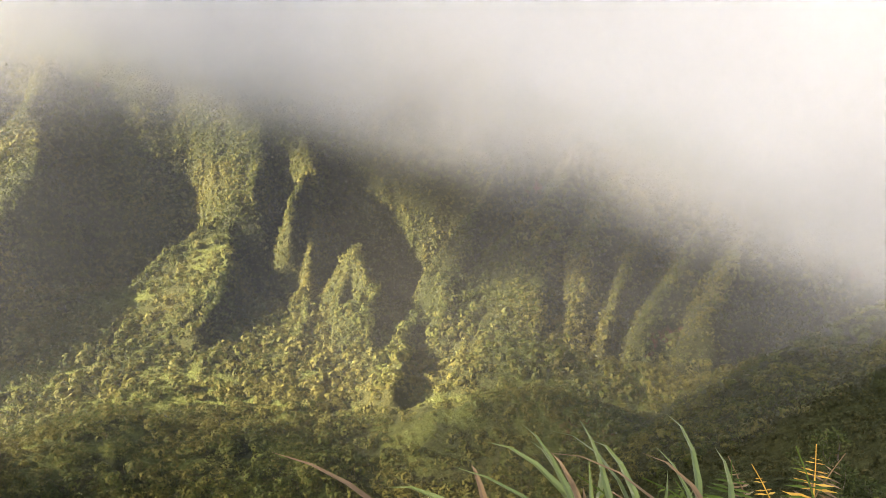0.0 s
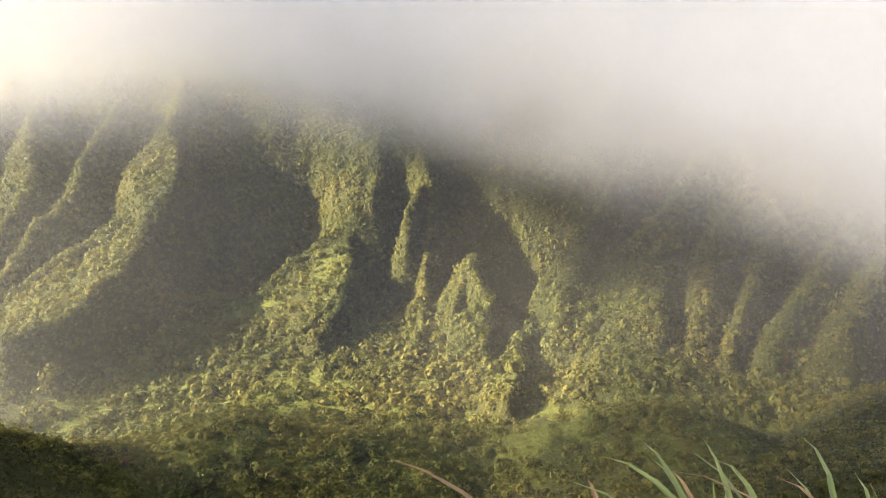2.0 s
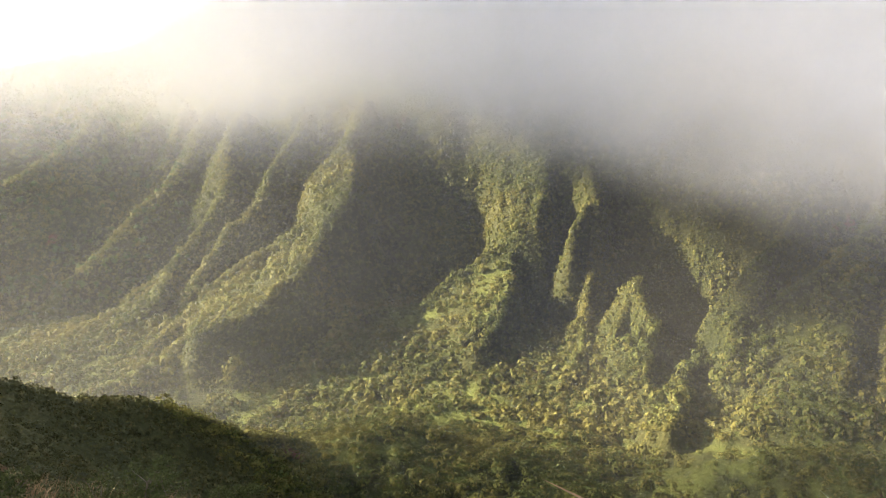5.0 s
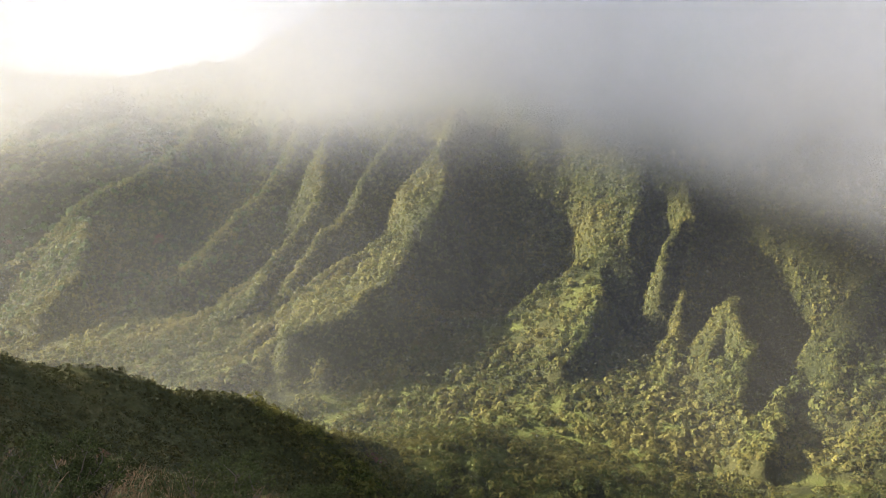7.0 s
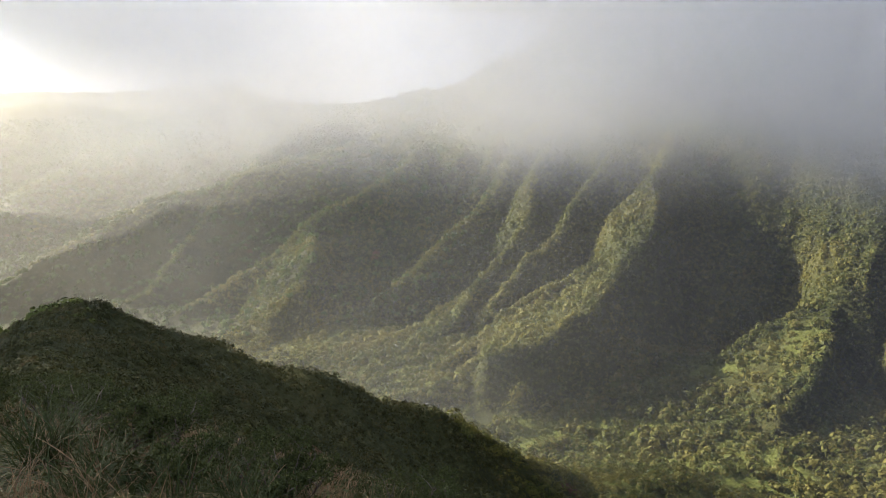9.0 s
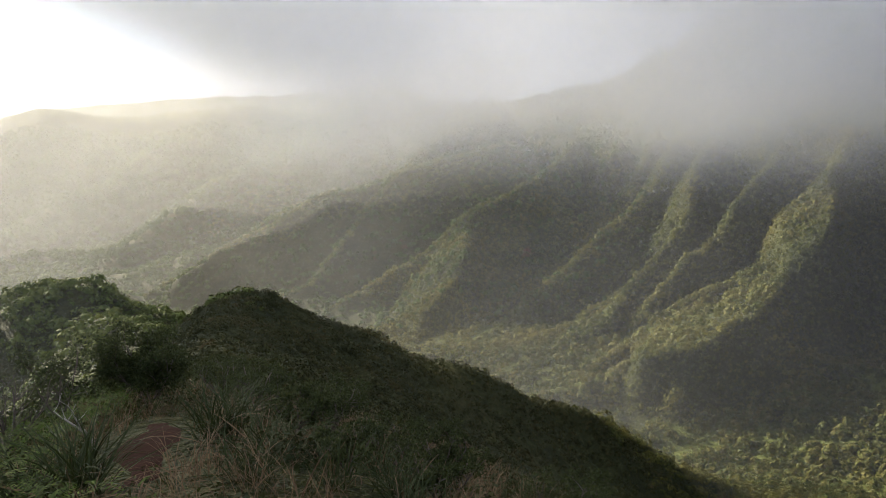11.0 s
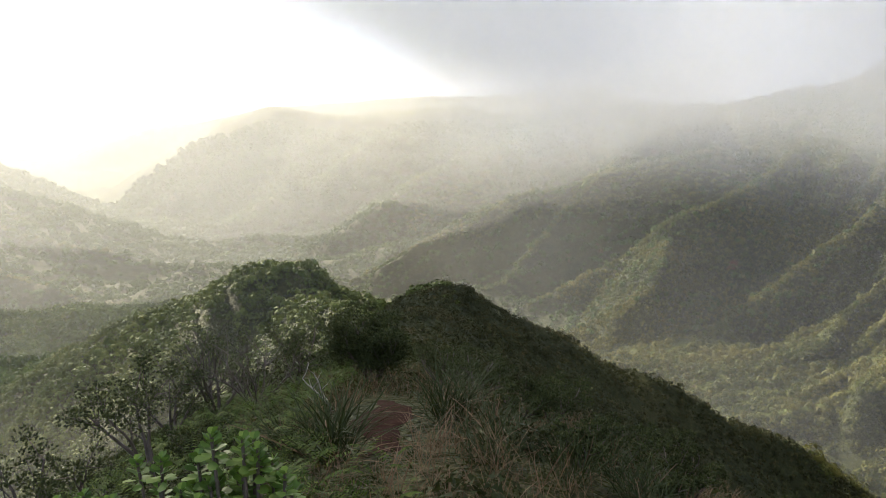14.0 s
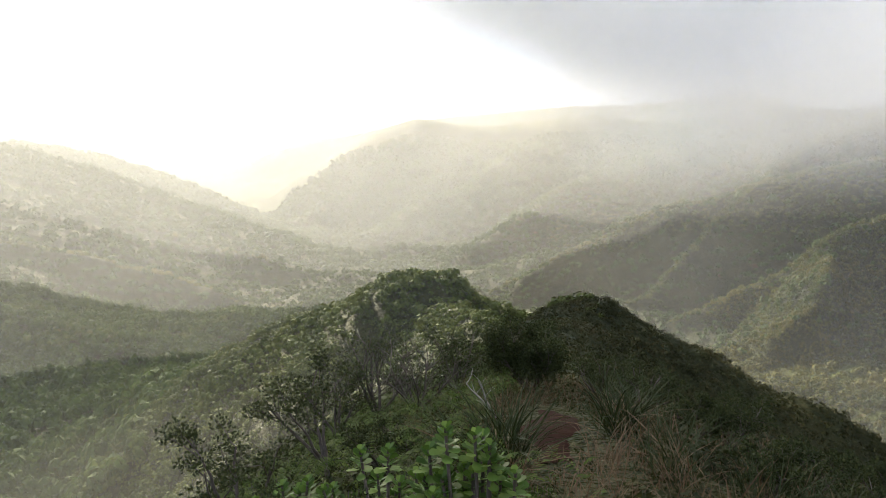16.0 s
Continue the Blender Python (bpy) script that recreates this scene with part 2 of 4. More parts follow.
# knife-edged spurs, top to foot; the first slope is the side away from the sun
ridge([seen(50.9, -2.7, 1400), seen(54.3, -3.5, 1365), seen(57.3, -4.4, 1345), seen(60.8, -5.6, 1320), seen(63.4, -6.2, 1310), seen(66, -6.8, 1300),
       seen(68.6, -8.5, 1285), seen(72.9, -10.4, 1260), seen(75.1, -11.8, 1245), seen(78.4, -13.4, 1217)], (0.85, 1.1), 14)
ridge([seen(57.5, -4.5, 1340), seen(59.5, -5.3, 1310), seen(61.5, -7.4, 1270), seen(64, -10.5, 1180), seen(66.2, -13.3, 1100), seen(68.4, -14.1, 1080)], (0.9, 1.2), 10)
ridge([seen(51.5, -0.8, 1500), seen(54.7, -1.5, 1465), seen(57.7, -3.3, 1420)], (1.0, 1.2), 7)
ridge([seen(45.9, -2.6, 1130), seen(46.8, -3.8, 1120), seen(48.9, -5.4, 1100), seen(51.1, -6.9, 1082), seen(52.8, -7.5, 1072), seen(54.5, -8.6, 1058),
       seen(55.4, -9.6, 1050), seen(57.1, -11.1, 1036), seen(59.7, -12.5, 1015), seen(62.3, -14, 1000), seen(65, -15.3, 985)], (1.3, 1.4), 11)
ridge([seen(51.6, -13.1, 960), seen(52.9, -14.4, 930), seen(55.5, -15.4, 915), seen(58.2, -16.3, 905), seen(61.6, -17.5, 895)], (1.2, 1.2), 6)
ridge([seen(42.6, -2.5, 1150), seen(43.1, -3.4, 1130), seen(44.1, -5.1, 1100), seen(46, -8, 1060)], (1.6, 1.7), 5)
ridge([seen(40, -2.0, 1135), seen(40.6, -3.6, 1112), seen(41.5, -5.7, 1070)], (1.7, 1.8), 5)
ridge([seen(38.6, -2.6, 1085), seen(39, -3.5, 1075), seen(40.2, -6.1, 1040), seen(41.9, -8.1, 1015), seen(43.6, -9.2, 1000), seen(45.8, -11.6, 965),
       seen(48.5, -14, 925), seen(49.4, -15.3, 905), seen(52.9, -16.1, 890), seen(56.5, -17.3, 880)], (1.4, 1.5), 10)
ridge([seen(49.1, -14.6, 910), seen(49.5, -16, 870), seen(50, -17.6, 840)], (1.6, 1.6), 5)
ridge([seen(36.2, -2.2, 1020), seen(36.8, -3.4, 1005), seen(37.5, -5.5, 980), seen(37.4, -7.1, 955), seen(37.8, -8.4, 940), seen(39.4, -10.8, 915),
       seen(40.7, -12.4, 895), seen(42, -13.9, 868), seen(44.4, -15.3, 845), seen(46.1, -16.8, 820), seen(48.4, -18, 790), seen(50.8, -20, 752)], (1.5, 2.0), 7)
ridge([seen(31.3, -2.6, 990), seen(31.9, -3.7, 975), seen(33.4, -5.5, 945), seen(34.3, -6.8, 930), seen(35, -8.7, 905), seen(36.5, -10.3, 885),
       seen(37.5, -10.8, 878), seen(38.2, -12.1, 860), seen(39.8, -14.1, 830), seen(41.5, -16.8, 790)], (1.7, 1.7), 5)
ridge([seen(27.2, -1.5, 965), seen(27.7, -3.2, 940), seen(29.2, -6.6, 900), seen(30.4, -10.5, 850), seen(33.6, -12.1, 825), seen(38, -14.6, 785),
       seen(40.6, -16.7, 755), seen(44.9, -20.2, 705), seen(48.8, -21.5, 685)], (2.0, 2.3), 5)
ridge([seen(37, -18, 700), seen(40.3, -19, 690), seen(44.9, -20.5, 672), seen(48.8, -21.8, 660)], (1.0, 1.0), 7)
ridge([seen(13, -3.5, 900), seen(13.2, -5.4, 880), seen(14.5, -9, 835), seen(15.6, -11.9, 795), seen(18, -13.7, 770), seen(20.5, -15.4, 748),
       seen(23.6, -18.1, 712), seen(25.4, -19.9, 690), seen(27.8, -21.9, 655)], (2.0, 2.5), 4)
ridge([seen(10, -6, 835), seen(9.9, -6.9, 826), seen(9.2, -10.1, 785), seen(9.2, -12.6, 750), seen(9.8, -14.8, 722), seen(9.8, -17.4, 695), seen(10.9, -19.9, 655), seen(11.3, -22, 625)], (2.7, 3.0), 3)
ridge([seen(10.1, -8.8, 790), seen(11.1, -11, 758), seen(11.4, -12.5, 735)], (3.4, 3.4), 3)
ridge([seen(6.0, -14.6, 690), seen(6.2, -15.4, 680), seen(4.6, -18.1, 645), seen(4.8, -21.6, 600), seen(4.2, -23.7, 572)], (2.3, 1.5), 4)
ridge([seen(0.5, -18, 650), seen(2.2, -21.7, 590), seen(3.6, -23.3, 565), seen(4.2, -25.4, 540)], (2.2, 1.6), 4)
ridge([seen(-6, -5, 800), seen(-5.4, -6.8, 780), seen(-3.5, -10.8, 725), seen(-2.7, -12.6, 700), seen(-0.2, -15.8, 662), seen(0.6, -17.1, 645)], (2.2, 6.0), 4)
ridge([seen(-10.5, -6, 780), seen(-9.9, -8.7, 750), seen(-7.1, -11.9, 705), seen(-5.1, -14.2, 675), seen(-3, -16.9, 645), seen(-1.3, -17.9, 632), seen(-1.1, -20.5, 600)], (1.5, 2.0), 6)
ridge([seen(-14, -8, 760), seen(-12, -12.8, 690), seen(-11.6, -17.1, 640), seen(-11.4, -20, 605)], (1.3, 1.2), 9)
ridge([seen(-15.9, -12, 700), seen(-15, -16.1, 650), seen(-14.4, -18.5, 620), seen(-14, -20.5, 600)], (2.2, 2.2), 4)
ridge([seen(-21.5, -9, 730), seen(-20.3, -12.2, 685), seen(-18.7, -15.4, 645), seen(-17.4, -18.5, 610), seen(-17, -20.5, 595)], (1.9, 1.7), 5)
ridge([seen(-24.5, -8, 730), seen(-23.6, -10.6, 695), seen(-22.5, -14, 655), seen(-21.4, -17.4, 615)], (1.9, 1.7), 5)
# farther down the valley, in the haze
ridge([P(52.5, 1704, 241), P(59.6, 1499, 159), P(67.1, 1415, 125), P(70.6, 1321, 88), P(75.9, 1204, 41)], (1.0, 1.2), 8)
ridge([P(60.5, 2486, 234), P(67, 2261, 166), P(75.6, 2025, 95), P(83.7, 1946, 72), P(87.2, 1808, 30)], (0.6, 0.6), 10)
ridge([P(60.8, 2264, 277), P(72.7, 1857, 135), P(79.6, 1559, 30)], (0.6, 0.6), 10)
ridge([seen(76, -2, 2300), seen(80.4, -5.5, 2000), seen(83.1, -5.9, 1950), seen(85.7, -7.4, 1850), seen(87.5, -8.6, 1760)], (0.6, 0.7), 9)
ridge([seen(85, -2, 2350), seen(88.7, -5.3, 2150), seen(91.7, -6.5, 2080), seen(93.9, -7.5, 2000)], (0.6, 0.7), 9)
# skyline down the valley
ridge([P(61, 2300, 300), P(66, 2500, 284), P(70.6, 2500, 306), P(73, 2500, 298), P(75.5, 2500, 290), P(77.5, 2500, 278), P(81, 2500, 284),
       P(83.2, 2500, 303), P(83.9, 2500, 310), P(84.7, 2500, 300), P(87, 2500, 262), P(90, 2600, 180), P(94, 2700, 60)], (0.5, 0.55), 7)
ridge([P(60, 4000, 420), P(68, 4200, 368), P(74, 4200, 360), P(79, 4200, 330), P(84, 4200, 300), P(92, 4300, 190)], (0.4, 0.4), 30)
# the far side of the second valley
ridge([P(150, 900, 300), P(128, 1300, 300), P(112.5, 1700, 265), P(109.2, 2000, 243), P(105.8, 2300, 199), P(102.1, 2500, 140), P(99.8, 2600, 84), P(98.3, 2700, 43)], (0.3, 0.4), 15)
ridge([P(110, 1990, 240), P(107.7, 1950, 157), P(102.3, 1850, 103), P(98.4, 1760, 61), P(96.4, 1700, 40)], (0.4, 0.4), 8)
ridge([P(118, 1560, 230), P(112.9, 1500, 148), P(107.9, 1400, 135), P(103.2, 1330, 121), P(98.5, 1280, 88), P(95.7, 1250, 75)], (0.4, 0.4), 8)
ridge([P(122, 1100, 220), P(113.1, 1050, 156), P(108.1, 1020, 137), P(102.6, 980, 110), P(99.5, 960, 92), P(97.6, 940, 72)], (0.45, 0.45), 8)
ridge([P(124, 800, 200), P(113.6, 760, 132), P(109.3, 700, 123), P(106.8, 660, 124)], (0.45, 0.45), 10)
# the ridge underfoot, down past two knolls to its end
ridge([P(-100, 70, 316), P(-98, 12, 300.2), P(0, 0, 298.35), P(78, 8.5, 296.35), P(80, 16, 294.2), P(75, 40, 286), P(73, 90, 273), seen(72.6, -13.9, 118), seen(70.6, -13.7, 130),
       P(78, 190, 246), P(83, 260, 236), P(85.5, 330, 222), P(87, 450, 150), P(88, 640, 66)], (0.85, 0.85), 4.2)
ridge([seen(70.3, -13.7, 131), seen(67.5, -15.6, 150), seen(64.2, -16.8, 172), seen(58, -18.9, 212), seen(54.2, -20.1, 242), seen(49, -22.3, 290), seen(45, -23.4, 335),
       seen(42.4, -24.5, 375), seen(39, -25.1, 430), seen(33, -27, 480)], (0.75, 0.8), 5)
ridge([P(78, 258, 231), P(81.5, 260, 245), P(86, 268, 245), P(92, 295, 224), P(98.5, 330, 200), P(104, 390, 168)], (0.75, 0.7), 9)
# knolls on the valley floor and the rise at its head
ridge([seen(33, -28, 455), seen(28.6, -27.1, 462), seen(24.6, -26.6, 468), seen(20.6, -27.6, 466), seen(15, -28.6, 460), seen(9, -30.2, 445)], (0.42, 0.42), 12)
ridge([seen(22, -24.6, 555), seen(18, -24.9, 550), seen(14, -25.4, 540), seen(11, -26.5, 520)], (0.5, 0.4), 10)
ridge([seen(0, -26.5, 520), seen(-3.4, -23.3, 545), seen(-5.2, -21.8, 555), seen(-7.5, -21.4, 560), seen(-11.2, -21.9, 560), seen(-15.7, -22.4, 560), seen(-20, -22, 575)], (0.5, 0.6), 8)
ridge([seen(-2, -27, 480), seen(-6.9, -25.2, 480), seen(-9.7, -25.2, 475), seen(-16, -26, 470)], (0.45, 0.5), 10)
ridge([P(-75, 330, 300), P(-45, 430, 235), seen(-33, -14.7, 480), seen(-26, -20, 530), seen(-20, -23.2, 560)], (0.5, 0.5), 25)


FACETS = []     # flat, sunlit ends of the spurs: corners, and the slope beyond their edges


def facet(*corners, slope=1.9):
    FACETS.append((np.array(corners, float), slope))


def lit_face(outline, *stand, slope=1.9):
    """A flat face with an outline by bearing and angle from the lookout; three of its corners stand at the distances given."""
    eye = np.array([0, 0, EYE])
    p, q, o = (np.array(seen(*outline[i], r)) for i, r in stand)
    nrm = np.cross(q - p, o - p)
    corners = []
    for az, el in outline:
        way = np.array(seen(az, el, 1.0)) - eye
        corners.append(tuple(eye + way * (nrm @ (p - eye)) / (nrm @ way)))
    facet(*corners, slope=slope)


# heads of the two great spurs, steep and bare
lit_face([(28.6, -4.5), (31.4, -7.7), (31, -9), (30.4, -10.5), (29.2, -9.8), (28.3, -8.4), (28.2, -6.2)], (0, 925), (1, 890), (3, 818), slope=2.8)
lit_face([(13.3, -5.8), (15.3, -7.2), (16.9, -8.9), (16.7, -10.6), (15.6, -11.9), (14.1, -11), (13.5, -8)], (0, 870), (2, 845), (4, 776), slope=2.8)
# their aprons, ending in ribs
lit_face([(30.4, -10.7), (33.6, -12.1), (38, -14.6), (40.6, -16.7), (40.3, -19), (36.5, -17.4), (32.5, -14.8), (31.2, -12.8)], (0, 850), (3, 755), (6, 705), slope=2.2)
lit_face([(32, -14.2), (36.5, -17.0), (39.5, -19.2), (37.5, -20.9), (34.7, -17.3)], (0, 735), (2, 690), (3, 645), slope=1.3)
lit_face([(15.8, -12.2), (18, -13.7), (20.5, -15.4), (23.6, -18.1), (25.4, -19.9), (27, -21.6), (22.5, -22), (20, -20.4), (18.4, -20.5), (16.7, -18.9), (16, -16), (15.9, -13.1)],
         (0, 790), (4, 690), (9, 640), slope=2.2)
# lower feet of the ribs
lit_face([(9.8, -17.4), (12.7, -20.5), (16.6, -22.4), (13, -23.2), (10.6, -22.4), (9.9, -19.9)], (0, 692), (2, 630), (4, 592), slope=2.2)
lit_face([(6.2, -15.4), (7.4, -18.2), (7.6, -19.9), (10.2, -22.6), (7, -23.6), (4.3, -23.7), (4.8, -21.6), (4.5, -18.1)], (0, 678), (3, 605), (5, 560), slope=2.4)
lit_face([(2.2, -21.7), (3.6, -23.3), (4.4, -25.6), (2.9, -25.4), (2.2, -23.3)], (0, 588), (2, 530), (3, 515), slope=2.2)
lit_face([(-3.2, -11.5), (-1.4, -14), (0.6, -17.2), (-1, -17), (-2.6, -14.5)], (0, 715), (2, 645), (3, 630), slope=2.4)
lit_face([(-9, -10), (-7.1, -11.9), (-3, -16.9), (-1.1, -18.4), (-1.3, -20.5), (-5, -21.4), (-8.8, -20.6), (-8.8, -16)], (0, 730), (3, 628), (6, 588), slope=1.6)
lit_face([(54.5, -8.8), (57.1, -11.1), (58.6, -13.5), (60.5, -16.8), (57.3, -15.5), (55.3, -13.5), (54.1, -10.6)], (0, 1055), (3, 910), (5, 885), slope=2.0)
lit_face([(42, -13.9), (44.4, -15.3), (46.1, -16.8), (49, -18.6), (50.4, -20.3), (46.1, -17.9), (43.3, -16.2), (42.5, -15.1)], (0, 866), (4, 745), (6, 792), slope=2.0)


def roofed(facet_, x, y):
    """Height of one facet, falling away beyond its edges."""
    c, slope = facet_
    nrm = np.cross(c[1] - c[0], c[2] - c[0])
    flat = c[0, 2] - (nrm[0] * (x - c[0, 0]) + nrm[1] * (y - c[0, 1])) / nrm[2]
    ring = np.concatenate([c, c[:1]])
    inside, turn = np.ones(x.shape, bool), np.sign(nrm[2])
    for a, b in zip(ring[:-1], ring[1:]):
        inside &= ((b[0] - a[0]) * (y - a[1]) - (b[1] - a[1]) * (x - a[0])) * turn >= 0
    return np.where(inside, flat, along((ring, (slope, slope), 3.0), x, y))


def along(ridge_, x, y):
    """Height of one ridge's roof over the places x, y."""
    pts, slope, rounding = ridge_
    best = np.full(x.shape, 1e9)
    top, side = np.zeros(x.shape), np.zeros(x.shape)
    for a, b in zip(pts[:-1], pts[1:]):
        dx, dy = b[0] - a[0], b[1] - a[1]
        s = np.clip(((x - a[0]) * dx + (y - a[1]) * dy) / (dx * dx + dy * dy), 0, 1)
        ex, ey = x - a[0] - s * dx, y - a[1] - s * dy
        d = ex * ex + ey * ey
        near = d < best
        best = np.where(near, d, best)
        top = np.where(near, a[2] + s * (b[2] - a[2]), top)
        side = np.where(near, dx * ey - dy * ex, side)
    k = np.where(side > 0, slope[0], slope[1])
    return top - k * (np.sqrt(best + rounding * rounding) - rounding)


def land(x, y):
    """Height of the bare ground."""
    x, y = np.asarray(x, float), np.asarray(y, float)
    r = np.hypot(x, y)
    far = np.clip((r - 25) / 200, 0, 1)
    wx = x + far * (5 * fbm(x, y, 60, 3, 3))
    wy = y + far * (5 * fbm(x, y, 60, 3, 8))
    remote = np.clip((r - 2000) / 800, 0, 1)
    wx, wy = wx + remote * 60 * fbm(x, y, 420, 4, 31), wy + remote * 60 * fbm(x, y, 420, 4, 37)
    axis = y + 0.105 * x
    t = 1 / (1 + np.exp(-np.clip(axis / 60, -30, 30)))
    right = np.maximum(35 + 0.025 * x, 8)
    left = np.maximum(168 + 0.1 * x, 15)
    floor = right * t + left * (1 - t) + far * (24 * fbm(x, y, 130, 3, 5) + 9 * fbm(x, y, 52, 2, 6))
    h = floor
    for one in RIDGES + FACETS:
        z = along(one, wx, wy) if len(one) == 3 else roofed(one, x + 0.6 * (wx - x), y + 0.6 * (wy - y))
        soft = np.clip(0.02 * r, 0.6, 6)
        d = np.clip((h - z) / soft, -40, 40)
        h = np.where(d > 0, h, z) + soft * np.log1p(np.exp(-np.abs(d)))* 0.7
    steep = np.clip((h - floor) / 60, 0, 1)
    # flutes cut down the slope, then lumps
    along_wall = 0.97 * x + 0.24 * y + 8 * fbm(x, y, 70, 2, 12)
    down_slope = -0.24 * x + 0.97 * y
    h = h + far * steep * (7 * fbm(along_wall, down_slope * 0.25, 26, 3, 13) + 3 * fbm(x, y, 40, 3, 11)) + far * 1.5 * fbm(x, y, 18, 3, 15)
    return h + 0.25 * fbm(x, y, 2.5, 3, 21) * np.clip(r / 3, 0, 1)


def mesh_object(name, verts, faces, mat, smooth=False, parent=None):
    me = bpy.data.meshes.new(name)
    faces = np.asarray(faces, np.int32)
    k = faces.shape[1]
    me.vertices.add(len(verts))
    me.vertices.foreach_set("co", np.asarray(verts, np.float32).ravel())
    me.loops.add(faces.size)
    me.loops.foreach_set("vertex_index", faces.ravel())
    me.polygons.add(len(faces))
    me.polygons.foreach_set("loop_start", np.arange(0, faces.size, k, dtype=np.int32))
    me.polygons.foreach_set("use_smooth", np.full(len(faces), smooth))
    me.update(calc_edges=True)
    me.validate()
    me.materials.append(mat)
    ob = new(name, me)
    if parent is not None:
        ob.parent = parent
    return ob


def sheet(rings, ways):
    """Faces of a grid of rings by bearings, closed round."""
    a = np.arange(rings - 1)[:, None] * ways + np.arange(ways)[None]
    b = np.arange(rings - 1)[:, None] * ways + (np.arange(ways)[None] + 1) % ways
    return np.stack([a, a + ways, b + ways, b], -1).reshape(-1, 4)


radii = np.concatenate([[0.004, 0.2, 0.35], 0.5 * 1.034 ** np.arange(200), np.arange(402, 1320, 4.0), 1325 * 1.022 ** np.arange(60)])
bear = np.radians(np.concatenate([np.arange(-42, 122, 0.25), np.arange(122, 318, 4.0)]))
rr, aa = np.meshgrid(radii, bear, indexing="ij")
gx, gy = -rr * np.sin(aa), rr * np.cos(aa)
gz = land(gx, gy)
ground = tagged(mesh_object("ground", np.stack([gx, gy, gz], -1).reshape(-1, 3), sheet(len(radii), len(bear)), GROUND, True),
                "steep green volcanic ridges and valleys under rainforest", "ground", kind="structure")


# ---- forest ----


def sprays(count, leaves, seed, leaf=(0.26, 0.5), lumps=8):
    """Crowns made of leafy tufts: each a three-cornered leaf mass on a lumpy dome."""
    out = []
    for i in range(count):
        rng = np.random.default_rng(seed * 100 + i)
        d = rng.normal(size=(leaves, 3))
        d /= np.linalg.norm(d, axis=1)[:, None]
        d[:, 2] = np.abs(d[:, 2]) * 1.05 - 0.12
        d /= np.linalg.norm(d, axis=1)[:, None]
        knobs = rng.normal(size=(lumps, 3))
        knobs[:, 2] = np.abs(knobs[:, 2])
        knobs /= np.linalg.norm(knobs, axis=1)[:, None]
        r = 0.62 + 0.42 * np.max(np.clip(d @ knobs.T, 0, 1) ** 6, axis=1)
        c = d * r[:, None] * (1, 1, rng.uniform(0.6, 0.85))
        facing = d + 0.15 * rng.normal(size=d.shape)
        facing /= np.linalg.norm(facing, axis=1)[:, None]
        a = np.cross(facing, rng.normal(size=d.shape))
        a /= np.linalg.norm(a, axis=1)[:, None]
        b = np.cross(facing, a)
        s = rng.uniform(*leaf, leaves)[:, None]
        v = np.stack([c + a * s, c + (-0.5 * a + 0.87 * b) * s * rng.uniform(0.7, 1.2, (leaves, 1)),
                      c + (-0.5 * a - 0.87 * b) * s * rng.uniform(0.7, 1.2, (leaves, 1))], 1).reshape(-1, 3)
        out.append((v, np.arange(leaves * 3).reshape(-1, 3)))
    return out


def wood(name, x, y, size, shapes, mat, label, sink=0.1, seed=1, category="forest", tall=(0.8, 1.4)):
    """Crowns at the places x, y, joined into one canopy."""
    rng = np.random.default_rng(seed)
    z = land(x, y)
    vs, fs, base = [], [], 0
    pick = rng.integers(0, len(shapes), len(x))
    for i in range(len(shapes)):
        k = np.nonzero(pick == i)[0]
        v, f = shapes[i]
        turn = rng.uniform(0, 6.283, len(k))
        c, s = np.cos(turn), np.sin(turn)
        px = v[None, :, 0] * c[:, None] - v[None, :, 1] * s[:, None]
        py = v[None, :, 0] * s[:, None] + v[None, :, 1] * c[:, None]
        half = size[k][:, None] * 0.5
        stretch = rng.uniform(*tall, len(k))[:, None]
        co = np.stack([px * half + x[k][:, None], py * half + y[k][:, None],
                       v[None, :, 2] * half * stretch + (z[k] + size[k] * sink)[:, None]], -1)
        vs.append(co.reshape(-1, 3))
        fs.append((f[None] + (np.arange(len(k)) * len(v))[:, None, None]).reshape(-1, 3) + base)
        base += len(k) * len(v)
    ob = mesh_object(name, np.concatenate(vs), np.concatenate(fs), mat)
    return tagged(ob, label, category, kind="stuff")


def scatter(count, az, r, seed):
    """Places spread evenly over a stretch of bearings and distances."""
    rng = np.random.default_rng(seed)
    a = np.radians(rng.uniform(*az, count))
    d = np.sqrt(rng.uniform(r[0] ** 2, r[1] ** 2, count))
    return -d * np.sin(a), d * np.cos(a), rng


def steepness(x, y):
    e = 4.0
    return np.hypot(land(x + e, y) - land(x - e, y), land(x, y + e) - land(x, y - e)) / (2 * e)


FAR = sprays(8, 14, 5, (0.4, 0.62))
NEAR = sprays(10, 30, 15, (0.22, 0.36))
MID = sprays(8, 26, 6, (0.22, 0.4))
LOW = sprays(8, 9, 8, (0.46, 0.76), 4)
# valley floor
x, y, rng = scatter(40000, (-40, 66), (330, 900), 31)
s = steepness(x, y)
patch = fbm(x, y, 60, 3, 41)
keep = (rng.uniform(0, 1, len(x)) < np.clip(1.0 + 2.2 * patch, 0.2, 1)) & (s < np.where(land(x, y) < rng.uniform(90, 230, len(x)), 1.5, rng.uniform(0.4, 0.9, len(x))))
x, y, s = x[keep], y[keep], s[keep]
size = np.clip(rng.lognormal(1.85, 0.46, len(x)) - 1.5 * np.clip(s, 0, 1.3), 2.5, 15)
close = np.hypot(x, y) < 530
wood("valley_forest", x[~close], y[~close], size[~close], NEAR, FOREST, "sunlit yellow-green rainforest canopy over the valley floor", seed=2)
